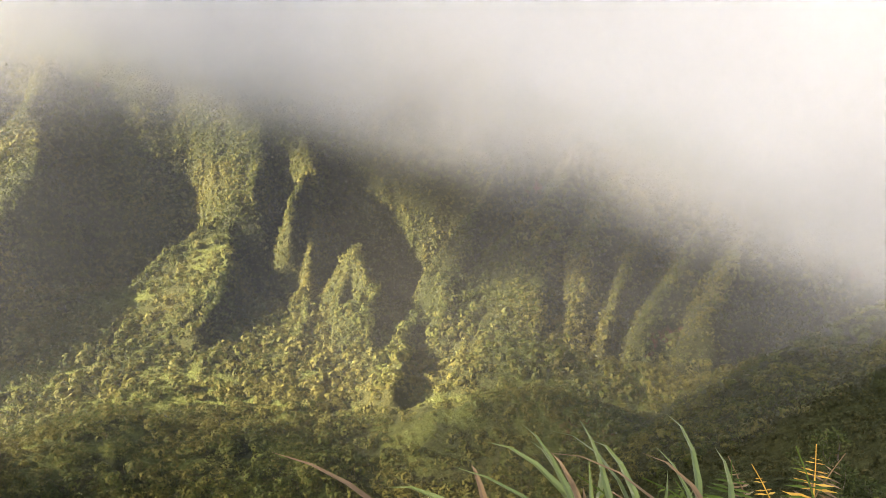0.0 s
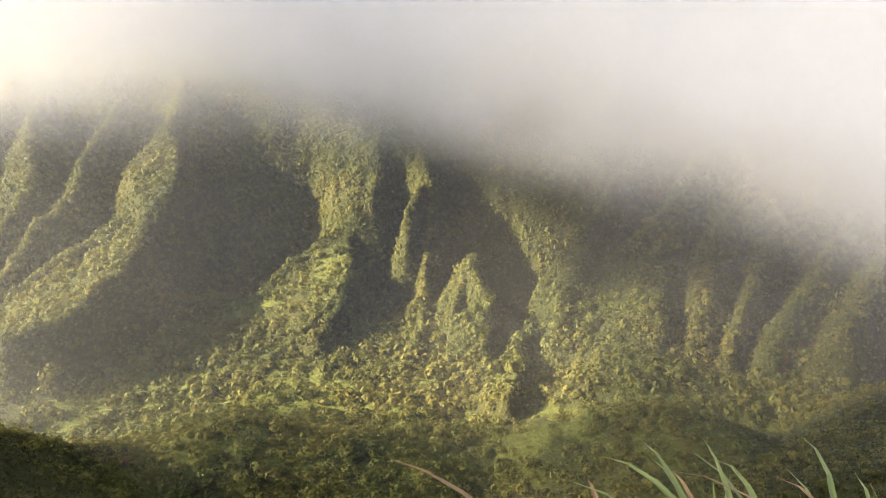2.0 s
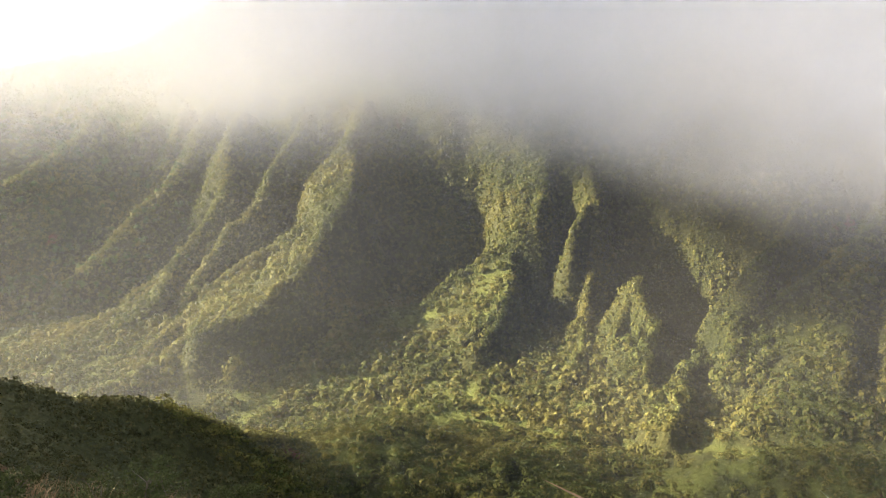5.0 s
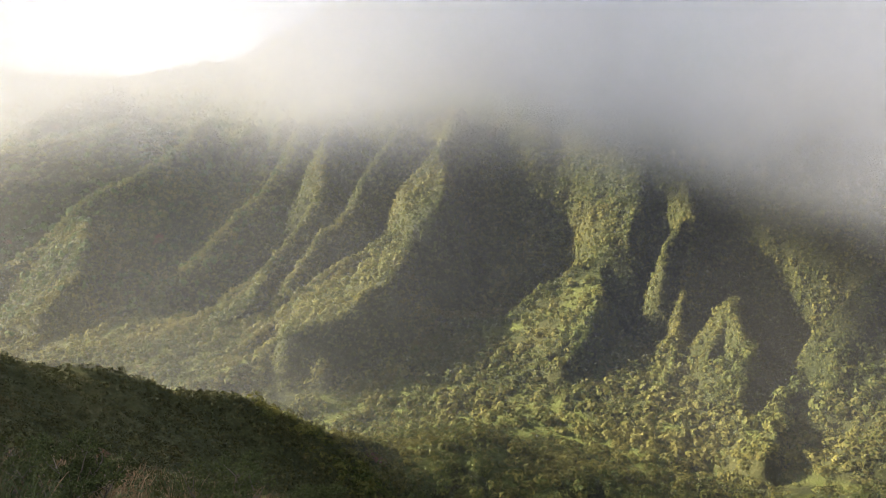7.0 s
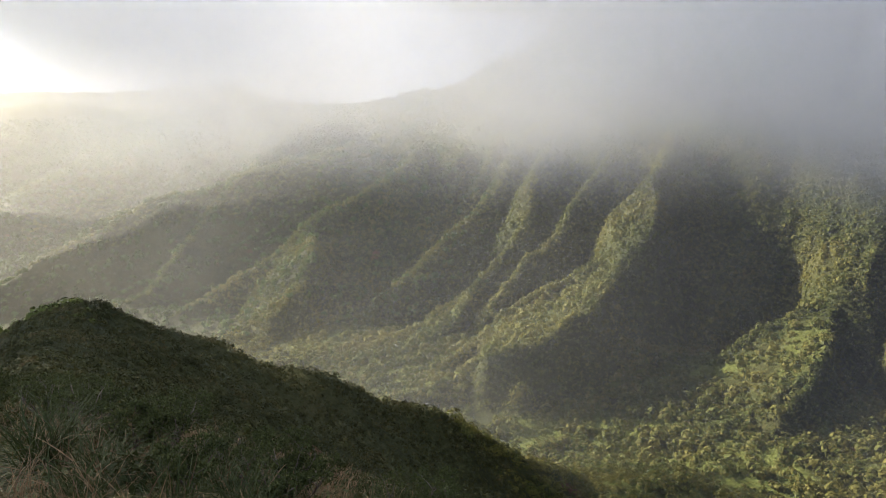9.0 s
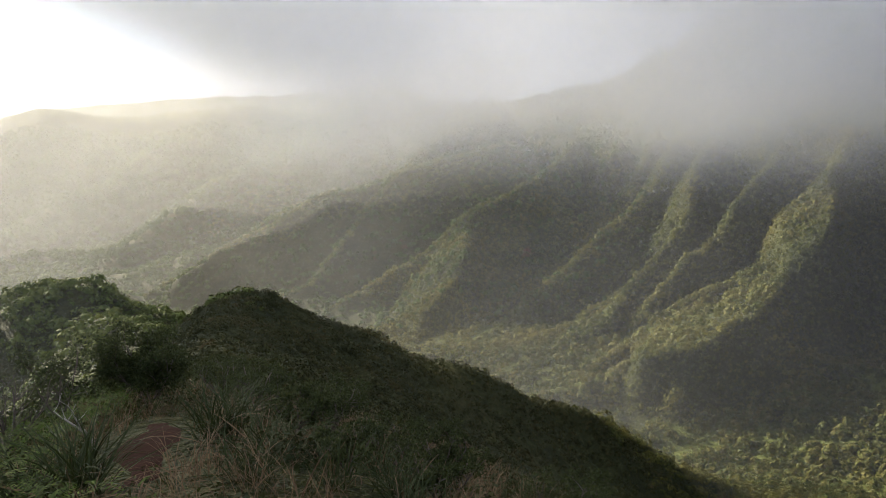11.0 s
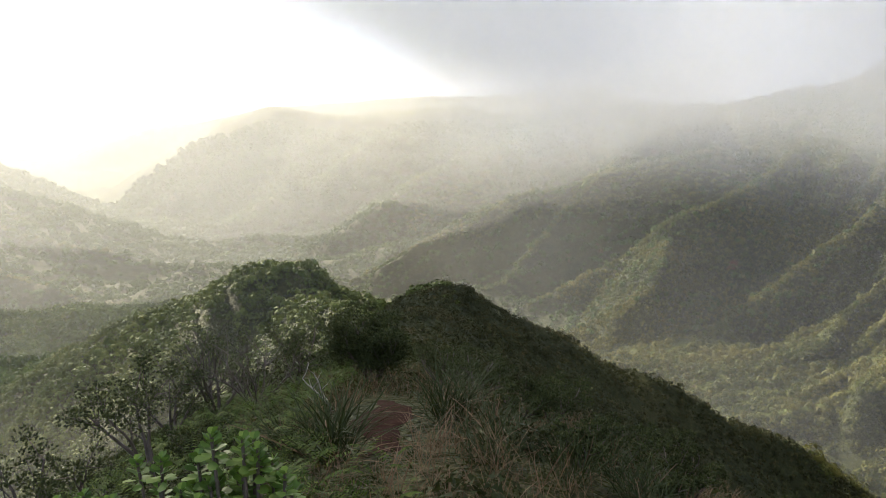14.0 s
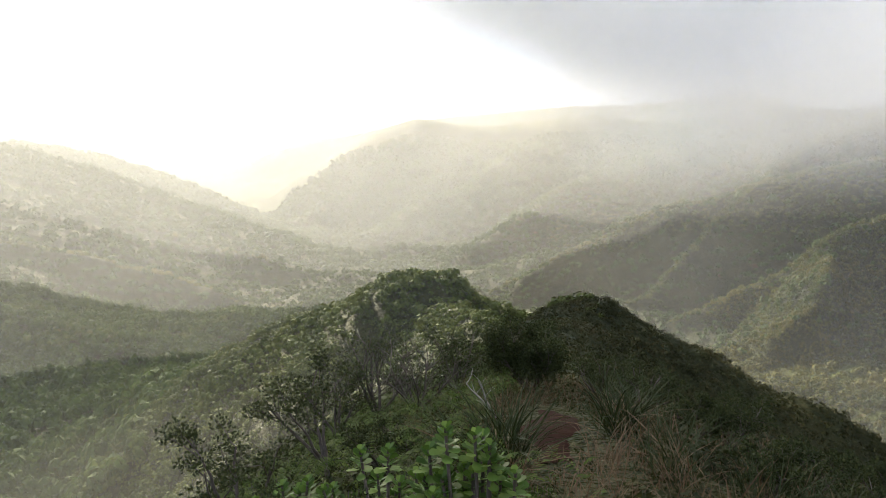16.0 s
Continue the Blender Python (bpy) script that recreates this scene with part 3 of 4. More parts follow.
wood("valley_forest", x[close], y[close], size[close] * 0.85, sprays(8, 72, 16, (0.11, 0.23)), FOREST, "shaded green rainforest canopy on the valley knolls", seed=22)
# low cover on the steep wall
x, y, rng = scatter(190000, (-32, 62), (540, 1150), 36)
s = steepness(x, y)
keep = (s > rng.uniform(0.35, 0.75, len(x))) & (land(x, y) < 275) & (rng.uniform(0, 2.6, len(x)) < np.hypot(1, s))
x, y, s = x[keep], y[keep], s[keep]
size = np.clip(rng.lognormal(1.15, 0.36, len(x)), 1.6, 7.5) * np.clip(np.hypot(x, y) / 780, 0.85, 1.4)
wood("wall_shrubs", x, y, size, sprays(8, 10, 18, (0.4, 0.66), 5), FOREST, "low rainforest shrubs clinging to the fluted wall", 0.1, seed=8, category="shrubs", tall=(0.9, 1.6))
x, y, rng = scatter(26000, (42, 74), (1250, 2100), 39)
s = steepness(x, y)
keep = (land(x, y) < 360) & (rng.uniform(0, 1.6, len(x)) < np.hypot(1, s))
x, y = x[keep], y[keep]
wood("wall_shrubs", x, y, np.clip(rng.lognormal(2.0, 0.25, len(x)), 4.5, 13), LOW, FOREST, "low rainforest shrubs clinging to the hazy wall", 0.06, seed=14, category="shrubs", tall=(0.7, 1.2))
# trees along the crests of the spurs
rng = np.random.default_rng(47)
cx, cy, cs = [], [], []
for pts, side, rounding in RIDGES:
    far_off = np.hypot(pts[:, 0], pts[:, 1])
    if far_off.min() < 500 or far_off.max() > 1600 or rounding > 14.5 or pts[0, 2] < 90:
        continue
    for p, q in zip(pts[:-1], pts[1:]):
        gap = np.hypot(*(q - p)[:2])
        t = rng.uniform(0, 1, int(gap / 2.2))
        cx.append(p[0] + t * (q[0] - p[0]) + rng.normal(size=len(t)) * 3 - 1.5)
        cy.append(p[1] + t * (q[1] - p[1]) + rng.normal(size=len(t)) * 3)
        cs.append(np.clip(rng.lognormal(1.55, 0.35, len(t)), 2.5, 9) * np.clip(far_off.mean() / 800, 0.8, 1.7))
cx, cy, cs = np.concatenate(cx), np.concatenate(cy), np.concatenate(cs)
keep = land(cx, cy) < 330
wood("crest_trees", cx[keep], cy[keep], cs[keep], NEAR, FOREST, "sunlit low trees lining the crests of the spurs", 0.12, seed=19, category="trees", tall=(0.8, 1.5))
# down the valley
x, y, rng = scatter(26000, (40, 120), (880, 2400), 32)
size = np.clip(rng.lognormal(2.25, 0.35, len(x)), 5, 20) * np.clip(np.hypot(x, y) / 1300, 0.8, 1.5)
wood("distant_forest", x, y, size, FAR, FAR_LEAVES, "hazy rainforest canopy down the valley", seed=3)
# side valley
x, y, rng = scatter(13000, (84, 122), (300, 920), 33)
keep = land(x, y) < np.where(np.hypot(x, y) < 480, 172, 400)
x, y = x[keep], y[keep]
size = np.clip(rng.lognormal(1.95, 0.42, len(x)), 3, 13)
wood("side_valley_forest", x, y, size, MID, FAR_LEAVES, "green rainforest canopy in the hazy side valley", 0.28, seed=4, tall=(1.0, 1.7))
# shrubs over the flanks of the near ridge
for count, reach, shapes, seed in ((11000, (100, 190), sprays(8, 24, 17, (0.2, 0.34)), 34), (30000, (190, 430), sprays(8, 12, 19, (0.3, 0.5), 5), 44)):
    x, y, rng = scatter(count, (-40, 72), reach, seed)
    size = np.clip(rng.lognormal(0.45, 0.4, len(x)) * np.clip(np.hypot(x, y) / 230, 0.5, 1.5), 0.6, 4)
    wood("slope_shrubs", x, y, size, shapes, SHRUB, "dense low native shrubs over the ridge flanks", seed=5, category="shrubs")
x, y, rng = scatter(13000, (70, 114), (120, 400), 38)
size = np.clip(rng.lognormal(1.2, 0.32, len(x)), 1.8, 5.5) * np.clip(np.hypot(x, y) / 250, 0.4, 1.2)
wood("knoll_shrubs", x, y, size, sprays(8, 22, 13, (0.22, 0.36)), KNOLL, "sunlit shrubs and low trees on the knolls", 0.1, 12, "shrubs")
x, y, rng = scatter(8000, (30, 112), (50, 135), 35)
size = np.clip(rng.lognormal(0.1, 0.35, len(x)), 0.5, 2.0)
wood("ridge_shrubs", x, y, size, sprays(8, 34, 11, (0.16, 0.28)), SHRUB, "dense low native shrubs over the ridge crest", 0.05, 6, "shrubs")
x, y, rng = scatter(3600, (34, 112), (14, 52), 37)
size = np.clip(rng.lognormal(-0.3, 0.35, len(x)), 0.4, 1.5)
wood("ridge_shrubs", x, y, size, sprays(8, 72, 12, (0.08, 0.16)), BRUSH, "dense low native shrubs over the ridge crest", 0.05, 9, "shrubs")

# ---- plants on the ridge ----


def unit(v):
    return v / np.maximum(np.linalg.norm(v, axis=-1, keepdims=True), 1e-9)


def leaf_quads(base, way, length, width, rng, fold=0.25):
    """Pointed leaves, folded a little along the middle."""
    base, way = np.asarray(base), unit(np.asarray(way))
    side = unit(np.cross(way, rng.normal(size=way.shape)))
    up = np.cross(side, way)
    length = np.broadcast_to(np.asarray(length), (len(base),))[:, None]
    width = np.broadcast_to(np.asarray(width), (len(base),))[:, None]
    v = np.stack([base, base + way * length * 0.5 + side * width * 0.5 + up * width * fold,
                  base + way * length, base + way * length * 0.5 - side * width * 0.5 + up * width * fold], 1)
    return v.reshape(-1, 3), np.arange(len(base) * 4).reshape(-1, 4)


def round_leaves(base, way, length, width, rng):
    """Blunt, fleshy leaves that widen towards the tip."""
    way = unit(np.asarray(way))
    side = unit(np.cross(way, np.array([0.0, 0.0, 1.0]) + 0.25 * rng.normal(size=way.shape)))
    up = np.cross(side, way)
    L, W = np.asarray(length)[:, None], np.asarray(width)[:, None]
    rows = [(0, 0.0, 0), (0.35, 0.3, 0.03), (0.72, 0.5, 0.05), (0.95, 0.28, 0.0), (0.95, -0.28, 0.0), (0.72, -0.5, 0.05), (0.35, -0.3, 0.03)]
    v = np.stack([base + way * L * a + side * W * b + up * L * c for a, b, c in rows], 1)
    return v.reshape(-1, 3), np.arange(len(v) * 7).reshape(-1, 7)


def tube(path, radii, sides=6):
    """A tapering stem along a path."""
    path = np.asarray(path, float)
    way = unit(np.gradient(path, axis=0))
    a = unit(np.cross(way, (0.31, 0.87, 0.21)))
    b = np.cross(way, a)
    t = np.linspace(0, 2 * np.pi, sides, endpoint=False)
    ring = a[:, None] * np.cos(t)[None, :, None] + b[:, None] * np.sin(t)[None, :, None]
    v = (path[:, None] + ring * np.asarray(radii)[:, None, None]).reshape(-1, 3)
    i = np.arange(len(path) - 1)[:, None] * sides
    j, k = np.arange(sides)[None], (np.arange(sides)[None] + 1) % sides
    return v, np.stack([i + j, i + k, i + sides + k, i + sides + j], -1).reshape(-1, 4)


def joined(pieces):
    vs, fs, n0 = [], [], 0
    for v, f in pieces:
        vs.append(v)
        fs.append(f + n0)
        n0 += len(v)
    return np.concatenate(vs), np.concatenate(fs)


def part(name, piece, mat, parent, label="", smooth=False):
    ob = mesh_object(name, piece[0], piece[1], mat, smooth, parent)
    return tagged(ob, label)


def thing(name, place, label, category, group="", turn=0.0):
    ob = new(name)
    ob.matrix_world = Matrix.Translation(place) @ Matrix.Rotation(turn, 4, "Z")
    return tagged(ob, label, category, group)


def spot_at(x, y, sink=0.03):
    return Vector((x, y, float(land(np.array([x]), np.array([y]))[0]) - sink))


def bent(start, way, length, rng, steps=6, wander=0.25, lift=0.1):
    """A path that wanders as a limb does."""
    p, d, out = np.array(start, float), unit(np.array(way, float)), []
    for _ in range(steps):
        out.append(p.copy())
        p = p + d * length / (steps - 1)
        d = unit(d + wander * rng.normal(size=3) / steps ** 0.5 + (0, 0, lift / steps))
    return np.array(out)


def ohia(place, height, spread, label, seed, limbs=5, clusters=9, leafy=55, leaf=0.05, bark=BARK, leaves=OHIA, lean=(0, 0), name="tree", group="wind-shaped trees", bare=2):
    """A small wind-shaped tree: short trunk, forking limbs, leaf clusters at the twigs' ends."""
    rng = np.random.default_rng(seed)
    t = thing(name, place, label, "tree", group)
    fork = np.array([lean[0] * 0.3, lean[1] * 0.3, height * 0.16])
    thick = 0.017 * height + 0.01
    part("trunk", tube(np.array([[0, 0, -0.1], fork * 0.5 + rng.normal(size=3) * 0.02, fork]), [thick * 1.3, thick, thick * 0.9], 8), bark, t, smooth=True)
    ends = []
    for i in range(limbs):
        a = 2 * np.pi * (i + rng.uniform(-0.3, 0.3)) / limbs
        out = np.array([np.cos(a) * spread * 0.5 + lean[0], np.sin(a) * spread * 0.5 + lean[1], height * 0.62])
        path = bent(fork, out, np.linalg.norm(out) * 0.85, rng, 6, 0.35, 0.35)
        wood_parts = [tube(path, np.linspace(thick * 0.75, thick * 0.3, 6), 6)]
        for _ in range(clusters):
            k = rng.integers(bare, 6)
            w = np.array([rng.normal() * 0.8, rng.normal() * 0.8, rng.uniform(0.1, 1.1)]) + 0.5 * unit(path[k] - fork)
            twig = bent(path[k], w, rng.uniform(0.22, 0.42) * height, rng, 5, 0.4, 0.3)
            wood_parts.append(tube(twig, np.linspace(thick * 0.28, thick * 0.08, 5), 4))
            ends += [twig[-1], twig[-2]]
            if rng.uniform() < 0.6:
                tw2 = bent(twig[2], w + rng.normal(size=3) * 0.7, 0.18 * height, rng, 4, 0.4, 0.3)
                wood_parts.append(tube(tw2, np.linspace(thick * 0.16, thick * 0.06, 4), 4))
                ends.append(tw2[-1])
        part("limb", joined(wood_parts), bark, t, smooth=True)
    if leafy:
        ends = np.array(ends)
        c = ends.repeat(leafy, 0)
        d = unit(rng.normal(size=c.shape) + (0, 0, 0.35))
        rad = rng.uniform(0.1, 1, len(c))[:, None] ** 0.5 * 0.10 * height
        part("crown", leaf_quads(c + d * rad * (1, 1, 0.6), d + 0.6 * rng.normal(size=c.shape), rng.uniform(0.7, 1.3, len(c)) * leaf,
                                 leaf * 0.55, rng), leaves, t)
    return t


def blade(length, width, lift, droop, steps=7, twist=0.0):
    """One arching blade along +y, as a folded strip."""
    s = np.linspace(0, 1, steps)
    ang = np.radians(lift) - np.radians(droop) * s ** 1.4
    step = length / (steps - 1)
    y = np.concatenate([[0], np.cumsum(np.cos(ang[:-1]) * step)])
    z = np.concatenate([[0], np.cumsum(np.sin(ang[:-1]) * step)])
    w = width * np.clip(1.15 - s ** 2.2 * 1.12, 0.02, 1) * np.clip(0.6 + s * 3, 0, 1) * 0.5
    sway = np.sin(s * 2.2) * twist * length
    v = np.concatenate([np.stack([sway - w, y, z + w * 0.5], -1), np.stack([sway, y, z], -1), np.stack([sway + w, y, z + w * 0.5], -1)])
    i = np.arange(steps - 1)
    return v, np.concatenate([np.stack([i, i + 1, i + 1 + steps, i + steps], -1),
                              np.stack([i + steps, i + 1 + steps, i + 1 + 2 * steps, i + 2 * steps], -1)])


def turned(piece, a, shift=(0, 0, 0), tilt=0.0):
    v, f = piece
    if tilt:
        ct, st = math.cos(tilt), math.sin(tilt)
        v = np.stack([v[:, 0] * ct - v[:, 2] * st, v[:, 1], v[:, 0] * st + v[:, 2] * ct], -1)
    c, s = math.cos(a), math.sin(a)
    return np.stack([v[:, 0] * c - v[:, 1] * s, v[:, 0] * s + v[:, 1] * c, v[:, 2]], -1) + np.array(shift), f


def tuft_piece(rng, count, length, width, spread=0.1, lift=(45, 85), droop=(50, 120)):
    out = []
    for _ in range(count):
        L = length * rng.uniform(0.6, 1.1)
        b = blade(L, width * rng.uniform(0.7, 1.2), rng.uniform(*lift), rng.uniform(*droop), 4, rng.uniform(-0.1, 0.1))
        out.append(turned(b, rng.uniform(0, 6.283), (rng.normal() * spread, rng.normal() * spread, 0), rng.normal() * 0.3))
    return joined(out)


BLADES = {}


def blade_meshes(mat, width):
    """A dozen blade shapes of unit length, shared by all tussocks of that kind."""
    key = (mat.name, width)
    if key not in BLADES:
        rng, made = np.random.default_rng(len(BLADES) + 5), []
        for i in range(12):
            v, f = blade(1.0, width * rng.uniform(0.75, 1.2), rng.uniform(42, 84), rng.uniform(50, 125), 6, rng.uniform(-0.1, 0.1))
            ob = mesh_object("blade", v, f, mat)
            made.append(ob.data)
            bpy.data.objects.remove(ob)
        BLADES[key] = made
    return BLADES[key]


def tuft(place, count, length, label, seed, dry=0.12, width=0.017, green=SEDGE, spread=0.1):
    """A sedge tussock: arching live blades over a skirt of dry ones."""
    rng = np.random.default_rng(seed)
    t = thing("sedge_tussock", place, label, "grass tussock", "sedge tussocks", rng.uniform(0, 6))
    for i in range(count + int(count * dry)):
        withered = i >= count
        pool = blade_meshes(DRY if withered else green, width)
        b = new("dry_blade" if withered else "blade", pool[rng.integers(0, 12)])
        b.parent = t
        b.matrix_local = (Matrix.Translation((rng.normal() * spread, rng.normal() * spread, 0)) @ Matrix.Rotation(rng.uniform(0, 6.283), 4, "Z")
                          @ Matrix.Rotation(rng.normal() * 0.3, 4, "Y") @ Matrix.Rotation(-0.5 if withered else 0.0, 4, "X")
                          @ Matrix.Scale(length * rng.uniform(0.6, 1.1), 4))
    return t


def frond(rng, length, pairs=24, droop=70, lift=60, rib=True):
    """A fern frond: midrib with two rows of leaflets."""
    s = np.linspace(0.12, 1, pairs)
    ang = np.radians(lift) - np.radians(droop) * np.linspace(0, 1, 40)
    y = np.concatenate([[0], np.cumsum(np.cos(ang))]) * length / 40
    z = np.concatenate([[0], np.cumsum(np.sin(ang))]) * length / 40
    k = (s * 40).astype(int)
    mid = np.stack([np.zeros(pairs), y[k], z[k]], -1)
    wide = length * 0.27 * np.sin(np.clip(s * 0.9 + 0.12, 0, 1) * np.pi) ** 0.8 * (1.1 - 0.6 * s)
    pieces = [tube(np.stack([np.zeros(9), y[::5][:9], z[::5][:9]], -1), np.linspace(0.006, 0.0015, 9) * length * 1.6, 4)]
    pieces = pieces if rib else []
    for sgn in (-1, 1):
        way = np.stack([np.full(pairs, float(sgn)), 0.35 + 0 * s, -0.15 + 0.08 * rng.normal(size=pairs)], -1)
        v = np.stack([mid, mid + unit(way) * wide[:, None] * 0.4 + np.array([0, 1, 0.1]) * wide[:, None] * 0.13,
                      mid + unit(way) * wide[:, None], mid + unit(way) * wide[:, None] * 0.4 - np.array([0, 1, -0.1]) * wide[:, None] * 0.13], 1)
        pieces.append((v.reshape(-1, 3), np.arange(pairs * 4).reshape(-1, 4)))
    return joined(pieces)


def fern(place, length, count, label, seed, mat=FERN, lift=70):
    rng = np.random.default_rng(seed)
    t = thing("fern", place, label, "fern", "ferns", rng.uniform(0, 6))
    shapes = [frond(rng, length * q, 24, rng.uniform(50, 95), lift) for q in (1.0, 0.85, 0.7)]
    for i in range(count):
        part("frond", turned(shapes[i % 3], 6.283 * i / count + rng.uniform(-0.3, 0.3), (0, 0, 0)), mat, t)
    return t


def rosette_bush(place, height, label, seed, stems=16, spread=0.5):
    """A shrub of fleshy leaves in rosettes at the stems' ends."""
    rng = np.random.default_rng(seed)
    t = thing("rosette_shrub", place, label, "shrub")
    for i in range(stems):
        a, r = rng.uniform(0, 6.283), spread * rng.uniform(0.02, 1) ** 0.5
        top = np.array([math.cos(a) * r, math.sin(a) * r, height * (1 - 0.35 * (r / spread) ** 2) * rng.uniform(0.82, 1.05)])
        path = np.linspace((0.1 * top[0], 0.1 * top[1], -0.05), top, 5) + rng.normal(size=(5, 3)) * 0.012
        stem = part("stem", tube(path, np.linspace(0.011, 0.006, 5), 5), BARK, t, smooth=True)
        n0 = 20
        g = np.arange(n0) * 2.4
        way = np.stack([np.cos(g), np.sin(g), np.linspace(-0.1, 1.3, n0)], -1)
        v, f = round_leaves(np.tile(path[-1], (n0, 1)) - np.array([0, 0, 1.0]) * np.linspace(0.09, 0, n0)[:, None], way, np.linspace(0.062, 0.035, n0), np.linspace(0.040, 0.024, n0), rng)
        part("leaf_rosette", (v, f), FLESHY, stem, smooth=True)
    return t


# the trodden path along the crest
steps = np.linspace(0, 1, 60)
px = np.interp(steps, [0, 0.25, 0.5, 0.75, 1], [-6.2, -7.0, -7.8, -8.7, -9.9])
py = np.interp(steps, [0, 0.25, 0.5, 0.75, 1], [1.05, 1.25, 1.5, 1.75, 2.1]) + 0.06 * np.sin(steps * 11)
half = 0.14 + 0.04 * np.sin(steps * 9 + 1) * np.sin(steps * 23) + 0.24 * np.exp(-((steps - 0.5) / 0.2) ** 2)
cols = np.linspace(-1, 1, 7)
rx = px[:, None] + 0.3 * half[:, None] * cols[None] + 0.03 * np.sin(steps * 70)[:, None]
ry = py[:, None] + half[:, None] * cols[None]
rz = land(rx, ry) + 0.035 - 0.05 * (1 - cols[None] ** 2) * 0.4 - 0.05 * np.abs(cols[None]) ** 4
i = np.arange(59)[:, None] * 7 + np.arange(6)[None]
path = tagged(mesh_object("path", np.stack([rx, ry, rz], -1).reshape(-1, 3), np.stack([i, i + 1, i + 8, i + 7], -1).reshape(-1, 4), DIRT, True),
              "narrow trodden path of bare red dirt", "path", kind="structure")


def off_path(x, y):
    return np.min(np.hypot(x[:, None] - px[None], y[:, None] - py[None]), axis=1)


TREE = "small wind-shaped tree with a dense dark leathery crown"
ohia(spot_at(-12.85, 2.57, 0.22), 1.5, 1.35, TREE + " beside the path", 1, 8, 11, 70, 0.05, bare=2)
ohia(spot_at(-12.1, 1.1), 1.3, 0.9, "half-bare small tree with grey twigs and sparse leaves", 2, 4, 8, 24, 0.05)
ohia(spot_at(-10.7, 0.3), 1.25, 1.2, "leafless dead shrub with tangled grey twigs", 3, 6, 12, 3, 0.045)
ohia(spot_at(-12.2, -0.2), 1.75, 1.4, "half-bare small tree with grey twigs and sparse leaves", 4, 5, 9, 10, 0.05)
ohia(spot_at(-8.2, -0.9), 1.3, 0.8, "thin leaning small tree with clumped dark leaves", 5, 4, 4, 40, 0.045, lean=(-0.15, -0.3))
ohia(spot_at(-12.2, -0.9), 1.7, 1.0, "thin small tree with clumped dark leaves", 6, 4, 4, 36, 0.05)
ohia(spot_at(-6.6, -1.7), 1.15, 1.0, "thin small tree with clumped dark leaves", 7, 4, 4, 40, 0.04)
ohia(spot_at(-9.05, 1.2), 0.75, 0.4, "bleached dead branch standing in the undergrowth", 8, 2, 3, 0, 0.05, BLEACHED, lean=(0.15, -0.35), name="dead_branch", group="dead wood")
# low shrubs with rounded tops on the shoulder
for x, y, h, s in ((-5.35, 2.6, 0.45, 11), (-4.95, 3.2, 0.5, 12), (-7.4, 3.0, 0.5, 13), (-9.0, 3.1, 0.7, 14), (-7.4, 3.4, 0.65, 15), (-6.1, 3.5, 0.6, 16),
                   (-5.9, 3.9, 0.6, 17), (-4.65, 4.6, 0.7, 18), (-5.4, 5.3, 0.6, 19), (-5.85, 4.1, 0.5, 20), (-10.5, 3.6, 0.8, 21), (-9.4, -1.9, 0.9, 22),
                   (-7.2, -0.4, 0.6, 23), (-5.2, -1.6, 0.7, 24), (-4.3, -2.2, 0.6, 25), (2.8, 4.2, 0.65, 26), (-4.9, 6.2, 0.55, 27), (-11.5, 3.4, 0.8, 28), (-8.4, 3.9, 0.7, 29)):
    ohia(spot_at(x, y), h, h * 1.15, "low rounded shrub with small dark leathery leaves", s, 5, 6, 34, 0.032, name="shrub", group="low shrubs")
# sedge tussocks
GREY = "arching grey-green sedge tussock with a dry skirt"
for x, y, n0, L, s in ((-6.4, 0.65, 150, 0.95, 31), (-6.9, 0.3, 90, 0.8, 32), (-7.3, 2.1, 130, 0.9, 33), (-6.4, 2.3, 80, 0.75, 34), (-5.0, 2.3, 70, 0.6, 35),
                       (-5.3, 1.75, 70, 0.6, 36), (-6.1, 2.5, 70, 0.65, 37), (-4.8, 2.8, 80, 0.65, 38), (-5.5, 2.95, 60, 0.55, 39), (-6.2, 3.2, 60, 0.6, 40),
                       (-5.5, 4.5, 60, 0.55, 41), (-8.2, 2.6, 70, 0.7, 42), (-4.2, 2.5, 60, 0.55, 43), (-6.6, 3.9, 60, 0.6, 44), (-9.6, 3.0, 60, 0.7, 45)):
    tuft(spot_at(x, y), n0, L, GREY, s)
for x, y, n0, L, s in ((-5.0, 1.15, 70, 0.5, 51), (-5.8, 1.4, 80, 0.5, 52), (-4.5, 1.5, 60, 0.45, 53), (-4.3, 0.75, 60, 0.4, 59), (-5.2, 0.55, 60, 0.45, 60), (-3.6, 0.2, 50, 0.35, 62), (-5.8, 4.3, 60, 0.5, 54), (-5.1, 4.9, 60, 0.5, 55), (-5.5, 5.7, 60, 0.5, 56),
                       (-11.0, 3.9, 50, 0.5, 57), (-5.4, 3.6, 50, 0.45, 58)):
    tuft(spot_at(x, y), n0, L, "withered straw-brown grass beside the path", s, 0, 0.012, DRY, 0.16)
# the clump by the lookout, long strap blades
rng = np.random.default_rng(61)
clump = thing("strap_leaf_clump", spot_at(0.66, 1.9), "clump of long arching strap leaves with red tips", "plant")
for i in range(120):
    b = blade(rng.uniform(0.8, 1.15), rng.uniform(0.026, 0.042), rng.uniform(50, 76), rng.uniform(70, 120), 9, rng.uniform(-0.12, 0.12))
    part("blade", turned(b, rng.normal(1.5, 1.2), (rng.normal() * 0.16, rng.normal() * 0.08, 0), rng.normal() * 0.2), STRAP if i % 7 else DRY, clump)
